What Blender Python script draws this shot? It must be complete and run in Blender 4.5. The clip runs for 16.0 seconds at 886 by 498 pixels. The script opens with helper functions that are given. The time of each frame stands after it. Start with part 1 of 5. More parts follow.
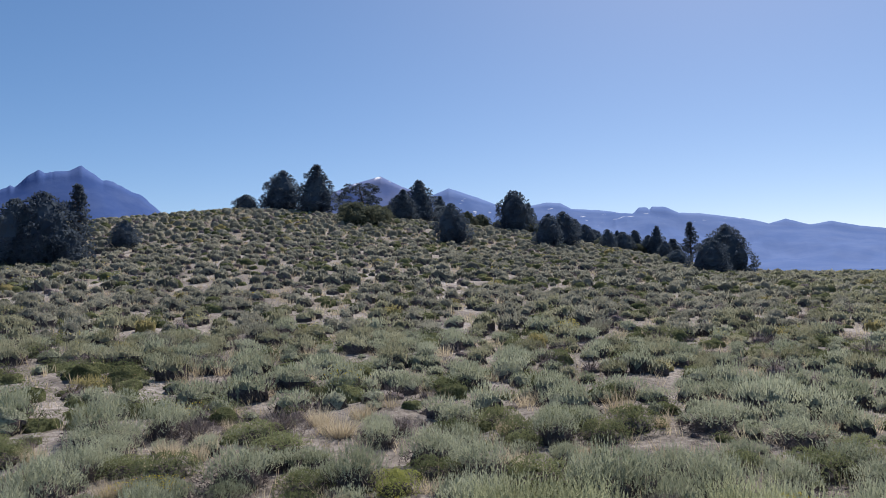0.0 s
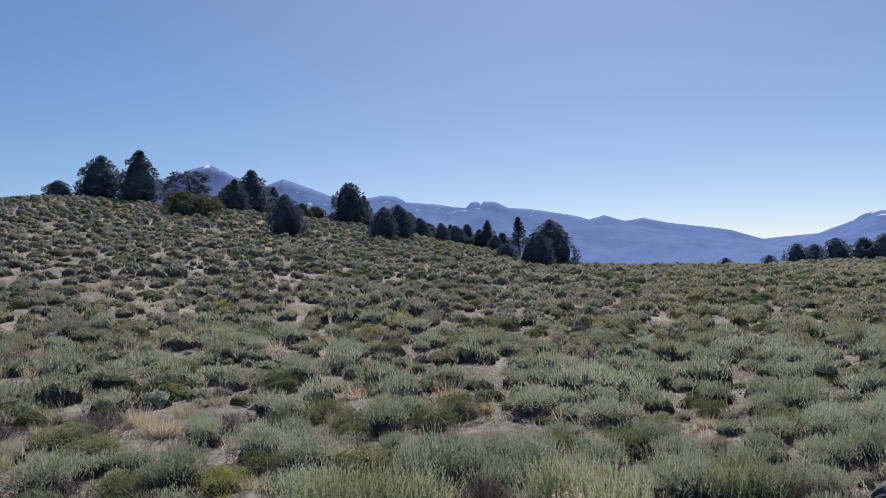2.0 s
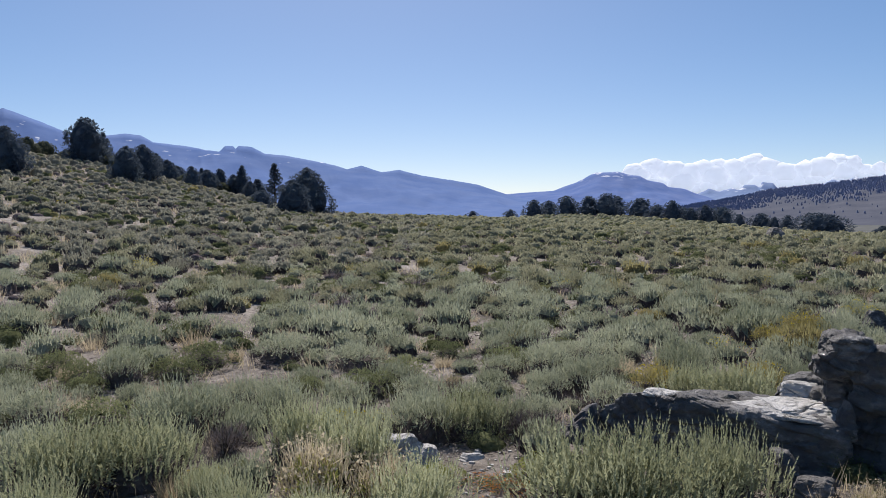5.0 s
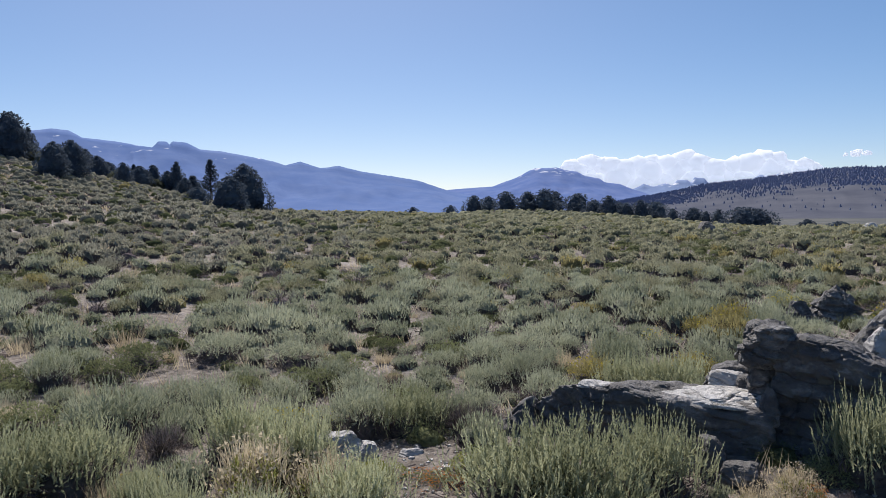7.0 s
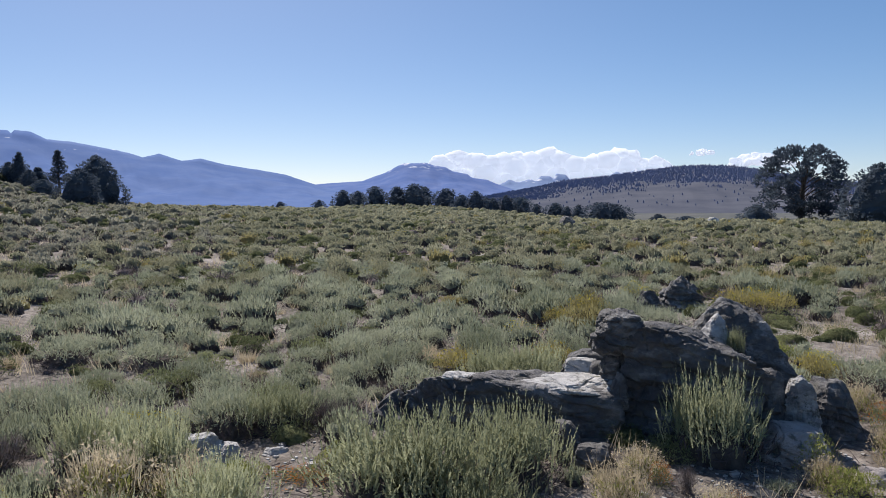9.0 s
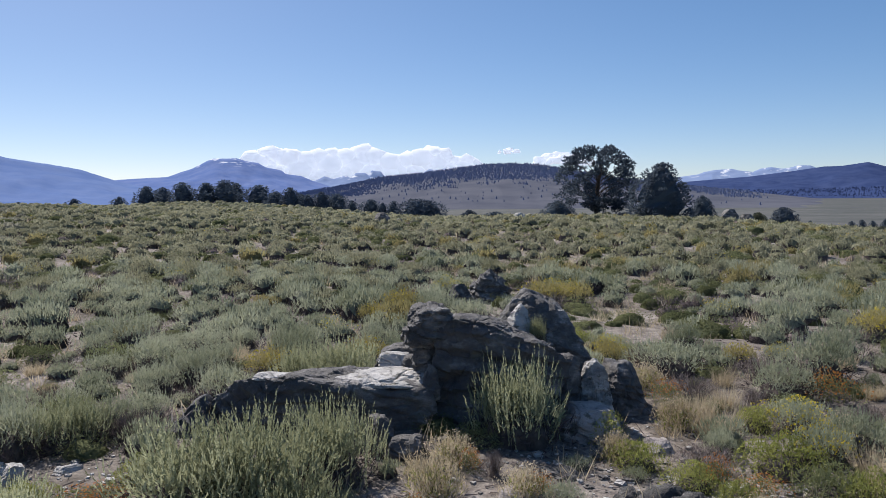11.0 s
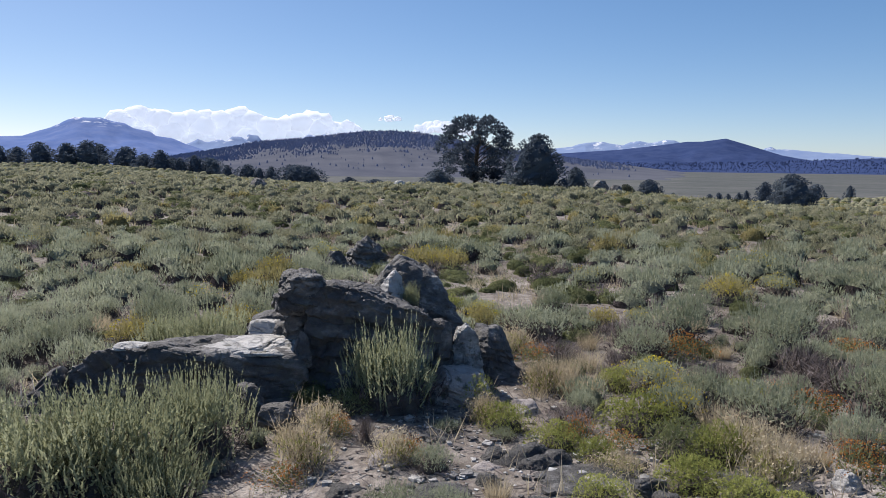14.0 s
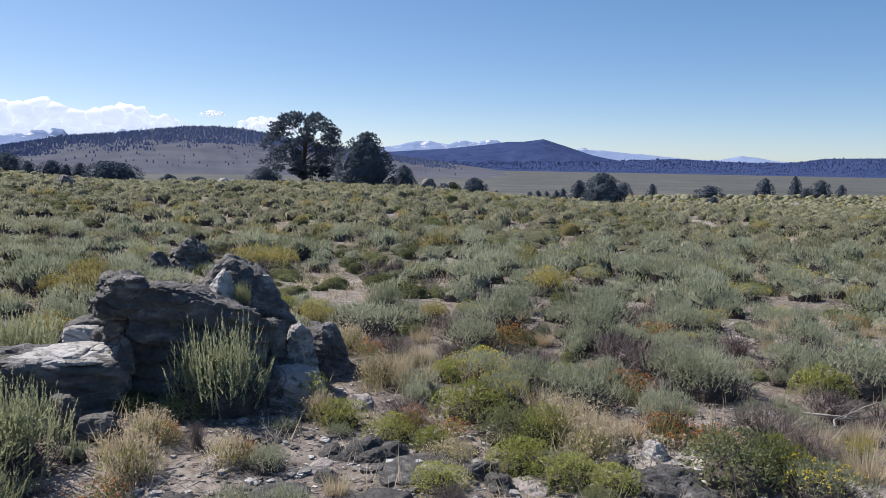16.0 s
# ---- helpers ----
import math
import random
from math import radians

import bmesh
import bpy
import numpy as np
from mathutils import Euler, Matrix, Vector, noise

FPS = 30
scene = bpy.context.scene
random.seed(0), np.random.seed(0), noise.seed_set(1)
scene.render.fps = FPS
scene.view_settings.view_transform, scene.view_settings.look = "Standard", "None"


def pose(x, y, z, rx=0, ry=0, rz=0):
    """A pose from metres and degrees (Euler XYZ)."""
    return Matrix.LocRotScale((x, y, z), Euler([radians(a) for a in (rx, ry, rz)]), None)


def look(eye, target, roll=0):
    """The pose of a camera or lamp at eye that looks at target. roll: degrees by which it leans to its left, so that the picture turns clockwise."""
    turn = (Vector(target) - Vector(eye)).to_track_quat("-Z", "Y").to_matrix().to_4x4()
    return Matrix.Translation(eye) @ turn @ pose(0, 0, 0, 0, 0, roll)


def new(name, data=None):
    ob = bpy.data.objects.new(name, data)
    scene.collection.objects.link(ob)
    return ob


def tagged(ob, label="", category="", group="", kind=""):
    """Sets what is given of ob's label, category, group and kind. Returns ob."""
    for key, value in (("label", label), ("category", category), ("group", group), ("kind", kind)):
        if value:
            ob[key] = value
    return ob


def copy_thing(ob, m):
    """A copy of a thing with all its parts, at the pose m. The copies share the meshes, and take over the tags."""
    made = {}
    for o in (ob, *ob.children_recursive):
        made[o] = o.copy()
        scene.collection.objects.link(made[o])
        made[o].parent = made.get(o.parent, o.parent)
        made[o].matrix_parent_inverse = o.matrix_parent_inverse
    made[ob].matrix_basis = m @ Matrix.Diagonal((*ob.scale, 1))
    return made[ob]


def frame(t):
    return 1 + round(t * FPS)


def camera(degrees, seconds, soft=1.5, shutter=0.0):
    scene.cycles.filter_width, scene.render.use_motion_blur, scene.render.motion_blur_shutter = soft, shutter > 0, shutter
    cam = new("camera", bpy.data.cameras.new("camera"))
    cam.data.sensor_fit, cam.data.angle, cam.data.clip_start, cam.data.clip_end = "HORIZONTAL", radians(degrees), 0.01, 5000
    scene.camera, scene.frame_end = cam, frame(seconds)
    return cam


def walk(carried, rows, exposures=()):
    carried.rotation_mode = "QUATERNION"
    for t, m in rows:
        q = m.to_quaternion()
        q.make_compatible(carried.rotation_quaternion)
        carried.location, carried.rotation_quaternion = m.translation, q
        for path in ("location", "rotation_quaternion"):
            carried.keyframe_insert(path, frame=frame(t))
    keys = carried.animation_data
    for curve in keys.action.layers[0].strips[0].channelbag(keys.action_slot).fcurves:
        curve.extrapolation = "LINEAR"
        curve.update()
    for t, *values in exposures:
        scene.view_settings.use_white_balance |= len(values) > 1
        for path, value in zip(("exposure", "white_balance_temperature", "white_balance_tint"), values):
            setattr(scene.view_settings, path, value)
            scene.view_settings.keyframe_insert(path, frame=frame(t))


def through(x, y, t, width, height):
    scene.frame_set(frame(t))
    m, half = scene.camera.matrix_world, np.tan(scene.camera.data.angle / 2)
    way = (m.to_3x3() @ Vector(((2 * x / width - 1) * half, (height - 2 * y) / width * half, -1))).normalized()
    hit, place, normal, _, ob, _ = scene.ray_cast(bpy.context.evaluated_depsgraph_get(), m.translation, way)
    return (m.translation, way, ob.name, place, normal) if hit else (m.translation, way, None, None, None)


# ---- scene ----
# The camera: a phone turned by hand on the spot, eye about 1.6 m over the ground.
# Bearings are degrees clockwise from +y.
EYE = 1.6
PATH = (
    (0.0, -0.054, 0.169, 1.610, 0.03, 2.32, -1.78),
    (0.5, -0.038, 0.156, 1.607, 1.99, 1.73, -1.94),
    (1.0, -0.032, 0.139, 1.605, 5.54, 1.63, -1.98),
    (1.5, -0.023, 0.124, 1.612, 6.28, 1.62, -1.98),
    (2.0, -0.029, 0.114, 1.610, 12.26, 1.39, -1.80),
    (2.5, -0.020, 0.098, 1.606, 13.87, 1.24, -1.54),
    (3.0, -0.022, 0.085, 1.602, 15.27, 0.99, -1.35),
    (3.5, -0.031, 0.062, 1.601, 19.56, -0.97, -0.74),
    (4.0, -0.041, 0.043, 1.604, 22.91, -1.49, -0.17),
    (4.5, -0.017, 0.046, 1.599, 26.48, -2.53, -0.26),
    (5.0, -0.009, 0.027, 1.601, 30.22, -2.76, -0.32),
    (5.2, -0.008, 0.022, 1.602, 31.50, -2.80, -0.34),
    (7.3, -0.005, -0.009, 1.608, 34.66, -3.10, -0.62),
    (7.5, -0.004, -0.011, 1.609, 34.83, -3.12, -0.62),
    (8.0, 0.003, -0.017, 1.603, 38.79, -3.29, -0.52),
    (8.5, 0.005, -0.036, 1.607, 42.55, -3.43, -0.39),
    (9.0, 0.008, -0.045, 1.608, 44.37, -3.58, -0.48),
    (9.5, 0.007, -0.059, 1.607, 47.54, -3.73, -0.40),
    (9.7, 0.009, -0.061, 1.607, 50.28, -3.84, -0.42),
    (11.8, 0.034, -0.075, 1.605, 58.50, -3.96, -0.56),
    (12.0, 0.035, -0.076, 1.605, 58.51, -3.96, -0.56),
    (12.5, 0.051, -0.088, 1.598, 61.02, -4.04, -0.20),
    (13.0, 0.062, -0.086, 1.593, 61.43, -4.19, 0.28),
    (13.5, 0.067, -0.096, 1.590, 64.59, -5.94, 0.65),
    (14.0, 0.070, -0.102, 1.592, 67.01, -6.35, 0.62),
    (14.5, 0.049, -0.112, 1.586, 69.08, -6.27, -0.90),
    (15.0, 0.037, -0.106, 1.587, 72.39, -6.35, -0.45),
    (15.5, 0.031, -0.100, 1.584, 76.25, -6.35, 0.35),
    (16.0, 0.023, -0.095, 1.586, 79.73, -6.32, 1.01),
)


def heading(bearing, up):
    b, u = radians(bearing), radians(up)
    return Vector((math.sin(b) * math.cos(u), math.cos(b) * math.cos(u), math.sin(u)))


cam = camera(60.06, 16.0, 0.8)
walk(cam, [(t, look((x, y, z), Vector((x, y, z)) + heading(b, u), r)) for t, x, y, z, b, u, r in PATH],
     [(0.0, 0.27, 6500, 14), (2.5, 0.10, 6500, 14), (5.0, 0.20, 6550, 14), (8.5, 0.22, 6550, 14), (12.0, 0.25, 6480, 14), (14.0, 0.28, 6500, 14), (15.5, 0.32, 6520, 14), (16.0, 0.40, 6550, 14)])

# ---- daylight: clear sky, high sun in front of the camera's first view ----
SUN_BEARING, SUN_HEIGHT = 24.0, 46.0
world = bpy.data.worlds.new("sky")
scene.world = world
world.use_nodes = True
wn = world.node_tree.nodes
wn.clear()
sky = wn.new("ShaderNodeTexSky")
sky.sky_type = "NISHITA"
sky.sun_disc = False
sky.sun_elevation = radians(SUN_HEIGHT)
sky.sun_rotation = radians(SUN_BEARING)
sky.altitude = 2400
sky.air_density, sky.dust_density, sky.ozone_density = 0.8, 2.8, 1.8
bg = wn.new("ShaderNodeBackground")
bg.inputs["Strength"].default_value = 0.145
out = wn.new("ShaderNodeOutputWorld")
calm = wn.new("ShaderNodeGamma")
calm.inputs["Gamma"].default_value = 0.74
deep = wn.new("ShaderNodeHueSaturation")
deep.inputs["Saturation"].default_value, deep.inputs["Value"].default_value = 1.40, 1.07
world.node_tree.links.new(sky.outputs[0], calm.inputs[0])
world.node_tree.links.new(calm.outputs[0], deep.inputs["Color"])
world.node_tree.links.new(deep.outputs[0], bg.inputs[0])
world.node_tree.links.new(bg.outputs[0], out.inputs[0])

sun_data = bpy.data.lights.new("sun", "SUN")
sun_data.energy, sun_data.angle, sun_data.color = 5.0, radians(0.53), (1.0, 0.955, 0.875)
sun = new("sun", sun_data)
sun.matrix_world = look(heading(SUN_BEARING, SUN_HEIGHT) * 100, (0, 0, 0))


# ---- the lie of the land: control heights in metres by bearing (rows) and distance (columns) ----
LAND_R = (12, 30, 60, 100, 150, 230)
LAND_B = (-27, -14, -4, 5, 14, 21.5, 30, 40, 48, 55, 70, 80, 88, 95, 106)
LAND_Z = (
    (0.3, 1.3, 3.6, 9.9, 9.3, 5.0),
    (0.25, 1.3, 5.0, 12.0, 11.0, 5.0),
    (0.2, 1.2, 4.3, 10.2, 9.0, 3.0),
    (0.15, 1.0, 3.4, 8.2, 7.2, 1.0),
    (0.1, 0.8, 2.2, 4.4, 3.3, -1.0),
    (0.05, 0.5, 1.1, 1.05, 0.0, -3.0),
    (0.0, 0.3, 0.8, 0.8, -0.2, -3.0),
    (0.0, 0.2, 0.3, 0.1, 0.0, 1.4),
    (0.0, 0.1, 0.2, -0.3, -0.7, -1.8),
    (0.0, 0.1, -0.3, -1.6, -2.6, -5.0),
    (0.0, 0.1, -0.2, -1.6, -4.0, -8.0),
    (0.0, 0.0, -0.5, -2.4, -5.0, -8.0),
    (0.0, -0.2, -1.3, -4.0, -5.5, -8.0),
    (0.0, -0.3, -1.5, -3.6, -3.6, -8.0),
    (0.0, -0.3, -1.3, -2.9, -3.0, -8.0),
)
VALLEY = -16.0


def land_table():
    """Heights on a fine polar lattice: 1 degree by 1/24 of an e-fold of distance."""
    bearings = np.arange(-180.0, 180.0)
    logs = np.arange(math.log(0.5), math.log(5000.0), 1 / 24)
    r = np.exp(logs)
    knots_b = np.array((-180.0, -120.0, -60.0) + LAND_B + (150.0, 180.0))
    z = np.array(LAND_Z)
    rim = np.zeros((1, 6))
    z = np.vstack((rim, rim, z[:1], z, rim, rim))
    zb = np.stack([np.interp(bearings, knots_b, z[:, i]) for i in range(6)], 1)
    full_r = np.concatenate(((0.5, 4.0), LAND_R, (420.0, 700.0, 5000.0)))
    rows = []
    for row in zb:
        heights = np.concatenate(((0.0, 0.0), row, (VALLEY * 0.9, VALLEY, VALLEY)))
        rows.append(np.interp(r, full_r, heights))
    grid = np.array(rows)
    k = np.exp(-0.5 * (np.arange(-6, 7) / 2.2) ** 2)
    k /= k.sum()
    grid = sum(w * np.roll(grid, s, 0) for w, s in zip(k, range(-6, 7)))
    k = np.exp(-0.5 * (np.arange(-6, 7) / 2.0) ** 2)
    k /= k.sum()
    pad = np.pad(grid, ((0, 0), (6, 6)), mode="edge")
    grid = sum(w * pad[:, i:i + grid.shape[1]] for i, w in enumerate(k))
    return grid, logs


LAND, LAND_LOGS = land_table()


def ground_z(x, y):
    """Height of the ground, for numbers or arrays."""
    x, y = np.asarray(x, float), np.asarray(y, float)
    b = (np.degrees(np.arctan2(x, y)) + 180.0) % 360.0
    s = np.clip((np.log(np.maximum(np.hypot(x, y), 0.5)) - LAND_LOGS[0]) * 24, 0, LAND.shape[1] - 1.001)
    i, j = np.floor(b).astype(int) % 360, np.floor(s).astype(int)
    u, v = b - np.floor(b), s - j
    i2 = (i + 1) % 360
    z = (LAND[i, j] * (1 - u) + LAND[i2, j] * u) * (1 - v) + (LAND[i, j + 1] * (1 - u) + LAND[i2, j + 1] * u) * v
    swell = 0.05 * np.sin(1.3 * x + 0.6 * y) * np.sin(0.9 * y - 0.5 * x + 1.0) + 0.03 * np.sin(2.9 * x - 1.7 * y)
    return z + swell * np.clip((np.hypot(x, y) - 1.0) / 3.0, 0, 1)


def spot(bearing, distance, sink=0.0):
    b = radians(bearing)
    x, y = distance * math.sin(b), distance * math.cos(b)
    return Vector((x, y, float(ground_z(x, y)) - sink))


# ---- materials ----
def material(name):
    m = bpy.data.materials.new(name)
    m.use_nodes = True
    nt = m.node_tree
    nt.nodes.clear()
    return m, nt


def link(nt, a, b):
    nt.links.new(a, b)


def noise_node(nt, coord, scale, detail=4.0, rough=0.55):
    n = nt.nodes.new("ShaderNodeTexNoise")
    n.inputs["Scale"].default_value, n.inputs["Detail"].default_value, n.inputs["Roughness"].default_value = scale, detail, rough
    link(nt, coord, n.inputs["Vector"])
    return n.outputs["Fac"]


def ramp_node(nt, fac, stops):
    n = nt.nodes.new("ShaderNodeValToRGB")
    e = n.color_ramp.elements
    while len(e) < len(stops):
        e.new(0.5)
    for el, (p, c) in zip(e, stops):
        el.position, el.color = p, (*c, 1)
    link(nt, fac, n.inputs["Fac"])
    return n.outputs["Color"]


def mix_node(nt, fac, a, b, mode="MIX"):
    n = nt.nodes.new("ShaderNodeMix")
    n.data_type, n.blend_type = "RGBA", mode
    for sock, v in ((n.inputs[0], fac), (n.inputs[6], a), (n.inputs[7], b)):
        if isinstance(v, (int, float)):
            sock.default_value = v
        elif isinstance(v, tuple):
            sock.default_value = (*v, 1)
        else:
            link(nt, v, sock)
    return n.outputs[2]


def bump_node(nt, height, strength, distance):
    n = nt.nodes.new("ShaderNodeBump")
    n.inputs["Strength"].default_value, n.inputs["Distance"].default_value = strength, distance
    link(nt, height, n.inputs["Height"])
    return n.outputs["Normal"]


def surface(nt, color, rough=0.9, normal=None):
    b = nt.nodes.new("ShaderNodeBsdfPrincipled")
    b.inputs["Roughness"].default_value = rough
    b.inputs["Specular IOR Level"].default_value = 0.25
    link(nt, color, b.inputs["Base Color"])
    if normal is not None:
        link(nt, normal, b.inputs["Normal"])
    o = nt.nodes.new("ShaderNodeOutputMaterial")
    link(nt, b.outputs[0], o.inputs["Surface"])
    return b


def leaf_material(name, dark, light, through=0.35, patch=0.9, fine=0.0):
    """Foliage: colours vary from plant to plant and from leaf to leaf, and light shines through."""
    m, nt = material(name)
    geo = nt.nodes.new("ShaderNodeNewGeometry")
    info = nt.nodes.new("ShaderNodeObjectInfo")
    per_plant = noise_node(nt, geo.outputs["Position"], patch, 2.0)
    add = nt.nodes.new("ShaderNodeMath")
    add.operation = "MULTIPLY_ADD"
    link(nt, geo.outputs["Random Per Island"], add.inputs[0])
    add.inputs[1].default_value = 0.24
    spread = nt.nodes.new("ShaderNodeMapRange")
    spread.inputs["From Min"].default_value, spread.inputs["From Max"].default_value = 0.3, 0.7
    spread.inputs["To Min"].default_value, spread.inputs["To Max"].default_value = 0.18, 0.76
    link(nt, per_plant, spread.inputs["Value"])
    link(nt, spread.outputs[0], add.inputs[2])
    add2 = nt.nodes.new("ShaderNodeMath")
    add2.operation = "MULTIPLY_ADD"
    link(nt, info.outputs["Random"], add2.inputs[0])
    add2.inputs[1].default_value = 0.22
    link(nt, add.outputs[0], add2.inputs[2])
    col = ramp_node(nt, add2.outputs[0], ((0.35, dark), (0.95, light)))
    d = nt.nodes.new("ShaderNodeBsdfDiffuse")
    t = nt.nodes.new("ShaderNodeBsdfTranslucent")
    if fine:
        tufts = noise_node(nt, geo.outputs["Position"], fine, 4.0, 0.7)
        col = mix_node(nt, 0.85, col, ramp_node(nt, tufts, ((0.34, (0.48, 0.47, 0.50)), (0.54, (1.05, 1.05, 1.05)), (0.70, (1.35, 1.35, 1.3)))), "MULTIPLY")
        rough = bump_node(nt, tufts, 1.0, 1.6 / fine)
        link(nt, rough, d.inputs["Normal"])
    link(nt, col, d.inputs[0])
    link(nt, col, t.inputs[0])
    mix = nt.nodes.new("ShaderNodeMixShader")
    mix.inputs[0].default_value = through
    link(nt, d.outputs[0], mix.inputs[1])
    link(nt, t.outputs[0], mix.inputs[2])
    o = nt.nodes.new("ShaderNodeOutputMaterial")
    link(nt, mix.outputs[0], o.inputs["Surface"])
    return m


def ground_material():
    """Pale sandy soil with litter, grit and darker damp stains; dry grass tint up the hill and in the valley."""
    m, nt = material("soil")
    geo = nt.nodes.new("ShaderNodeNewGeometry")
    pos = geo.outputs["Position"]
    base = ramp_node(nt, noise_node(nt, pos, 0.35, 6.0, 0.65), ((0.3, (0.15, 0.132, 0.115)), (0.5, (0.28, 0.25, 0.222)), (0.7, (0.52, 0.48, 0.45))))
    litter = ramp_node(nt, noise_node(nt, pos, 9.0, 6.0, 0.7), ((0.38, (0.35, 0.32, 0.30)), (0.6, (1.0, 1.0, 1.0))))
    near = mix_node(nt, 0.8, base, litter, "MULTIPLY")
    grit = nt.nodes.new("ShaderNodeTexVoronoi")
    grit.inputs["Scale"].default_value = 70.0
    link(nt, pos, grit.inputs["Vector"])
    speck = ramp_node(nt, grit.outputs["Color"], ((0.2, (0.62, 0.62, 0.64)), (0.8, (1.15, 1.12, 1.08))))
    near = mix_node(nt, 0.7, near, speck, "MULTIPLY")
    scraps = ramp_node(nt, noise_node(nt, pos, 3.2, 5.0, 0.75), ((0.52, (0.0, 0.0, 0.0)), (0.66, (0.55, 0.55, 0.55))))
    near = mix_node(nt, scraps, near, (0.095, 0.08, 0.065))
    plain = ramp_node(nt, noise_node(nt, pos, 0.012, 5.0, 0.6), ((0.35, (0.072, 0.077, 0.074)), (0.5, (0.093, 0.096, 0.092)), (0.68, (0.122, 0.121, 0.114))))
    scrub = ramp_node(nt, noise_node(nt, pos, 0.11, 4.0, 0.7), ((0.42, (0.55, 0.6, 0.55)), (0.58, (1.0, 1.0, 1.0))))
    plain = mix_node(nt, 0.6, plain, scrub, "MULTIPLY")
    dist = nt.nodes.new("ShaderNodeVectorMath")
    dist.operation = "LENGTH"
    link(nt, pos, dist.inputs[0])
    far = nt.nodes.new("ShaderNodeMapRange")
    far.inputs["From Min"].default_value, far.inputs["From Max"].default_value = 220.0, 420.0
    link(nt, dist.outputs["Value"], far.inputs["Value"])
    col = mix_node(nt, far.outputs[0], near, plain)
    bump = bump_node(nt, noise_node(nt, pos, 22.0, 6.0, 0.7), 0.6, 0.03)
    surface(nt, col, 0.95, bump)
    return m


def rock_material(name="weathered rock", dark=(0.055, 0.053, 0.056), mid=(0.135, 0.129, 0.127), pale=(0.42, 0.405, 0.395), scale=1.0):
    m, nt = material(name)
    tc = nt.nodes.new("ShaderNodeTexCoord")
    pos = tc.outputs["Object"]
    strata = nt.nodes.new("ShaderNodeMapping")
    strata.inputs["Scale"].default_value = (1.0, 1.0, 1.9)
    strata.inputs["Rotation"].default_value = (0.3, 0.35, 0.0)
    link(nt, pos, strata.inputs["Vector"])
    n1 = noise_node(nt, strata.outputs[0], 3.2 * scale, 8.0, 0.65)
    col = ramp_node(nt, n1, ((0.33, dark), (0.54, mid), (0.74, pale)))
    lichen = ramp_node(nt, noise_node(nt, pos, 11.0 * scale, 5.0, 0.6), ((0.56, (0.0, 0.0, 0.0)), (0.66, (1.0, 1.0, 1.0))))
    col = mix_node(nt, lichen, col, (0.13, 0.125, 0.105))
    rust = ramp_node(nt, noise_node(nt, pos, 1.7 * scale, 3.0), ((0.60, (0.0, 0.0, 0.0)), (0.78, (0.4, 0.4, 0.4))))
    col = mix_node(nt, rust, col, (0.13, 0.10, 0.075))
    crack = nt.nodes.new("ShaderNodeTexVoronoi")
    crack.feature = "DISTANCE_TO_EDGE"
    crack.inputs["Scale"].default_value = 1.7 * scale
    warp = nt.nodes.new("ShaderNodeMix")
    warp.data_type = "VECTOR"
    warp.inputs[0].default_value = 0.22
    tex = nt.nodes.new("ShaderNodeTexNoise")
    tex.inputs["Scale"].default_value = 3.0 * scale
    link(nt, strata.outputs[0], tex.inputs["Vector"])
    link(nt, strata.outputs[0], warp.inputs[4])
    link(nt, tex.outputs["Color"], warp.inputs[5])
    link(nt, warp.outputs[1], crack.inputs["Vector"])
    cleft = ramp_node(nt, crack.outputs["Distance"], ((0.0, (0.0, 0.0, 0.0)), (0.02, (1.0, 1.0, 1.0))))
    fine = noise_node(nt, pos, 26.0 * scale, 8.0, 0.7)
    b1 = bump_node(nt, n1, 0.8, 0.06 / scale)
    bn = nt.nodes.new("ShaderNodeBump")
    bn.inputs["Strength"].default_value, bn.inputs["Distance"].default_value = 0.9, 0.035
    link(nt, fine, bn.inputs["Height"])
    link(nt, b1, bn.inputs["Normal"])
    bc = nt.nodes.new("ShaderNodeBump")
    bc.inputs["Strength"].default_value, bc.inputs["Distance"].default_value = 0.7, 0.02
    link(nt, cleft, bc.inputs["Height"])
    link(nt, bn.outputs[0], bc.inputs["Normal"])
    col = mix_node(nt, 0.12, col, cleft, "MULTIPLY")
    b = surface(nt, col, 0.72, bc.outputs[0])
    b.inputs["Specular IOR Level"].default_value = 0.45
    return m


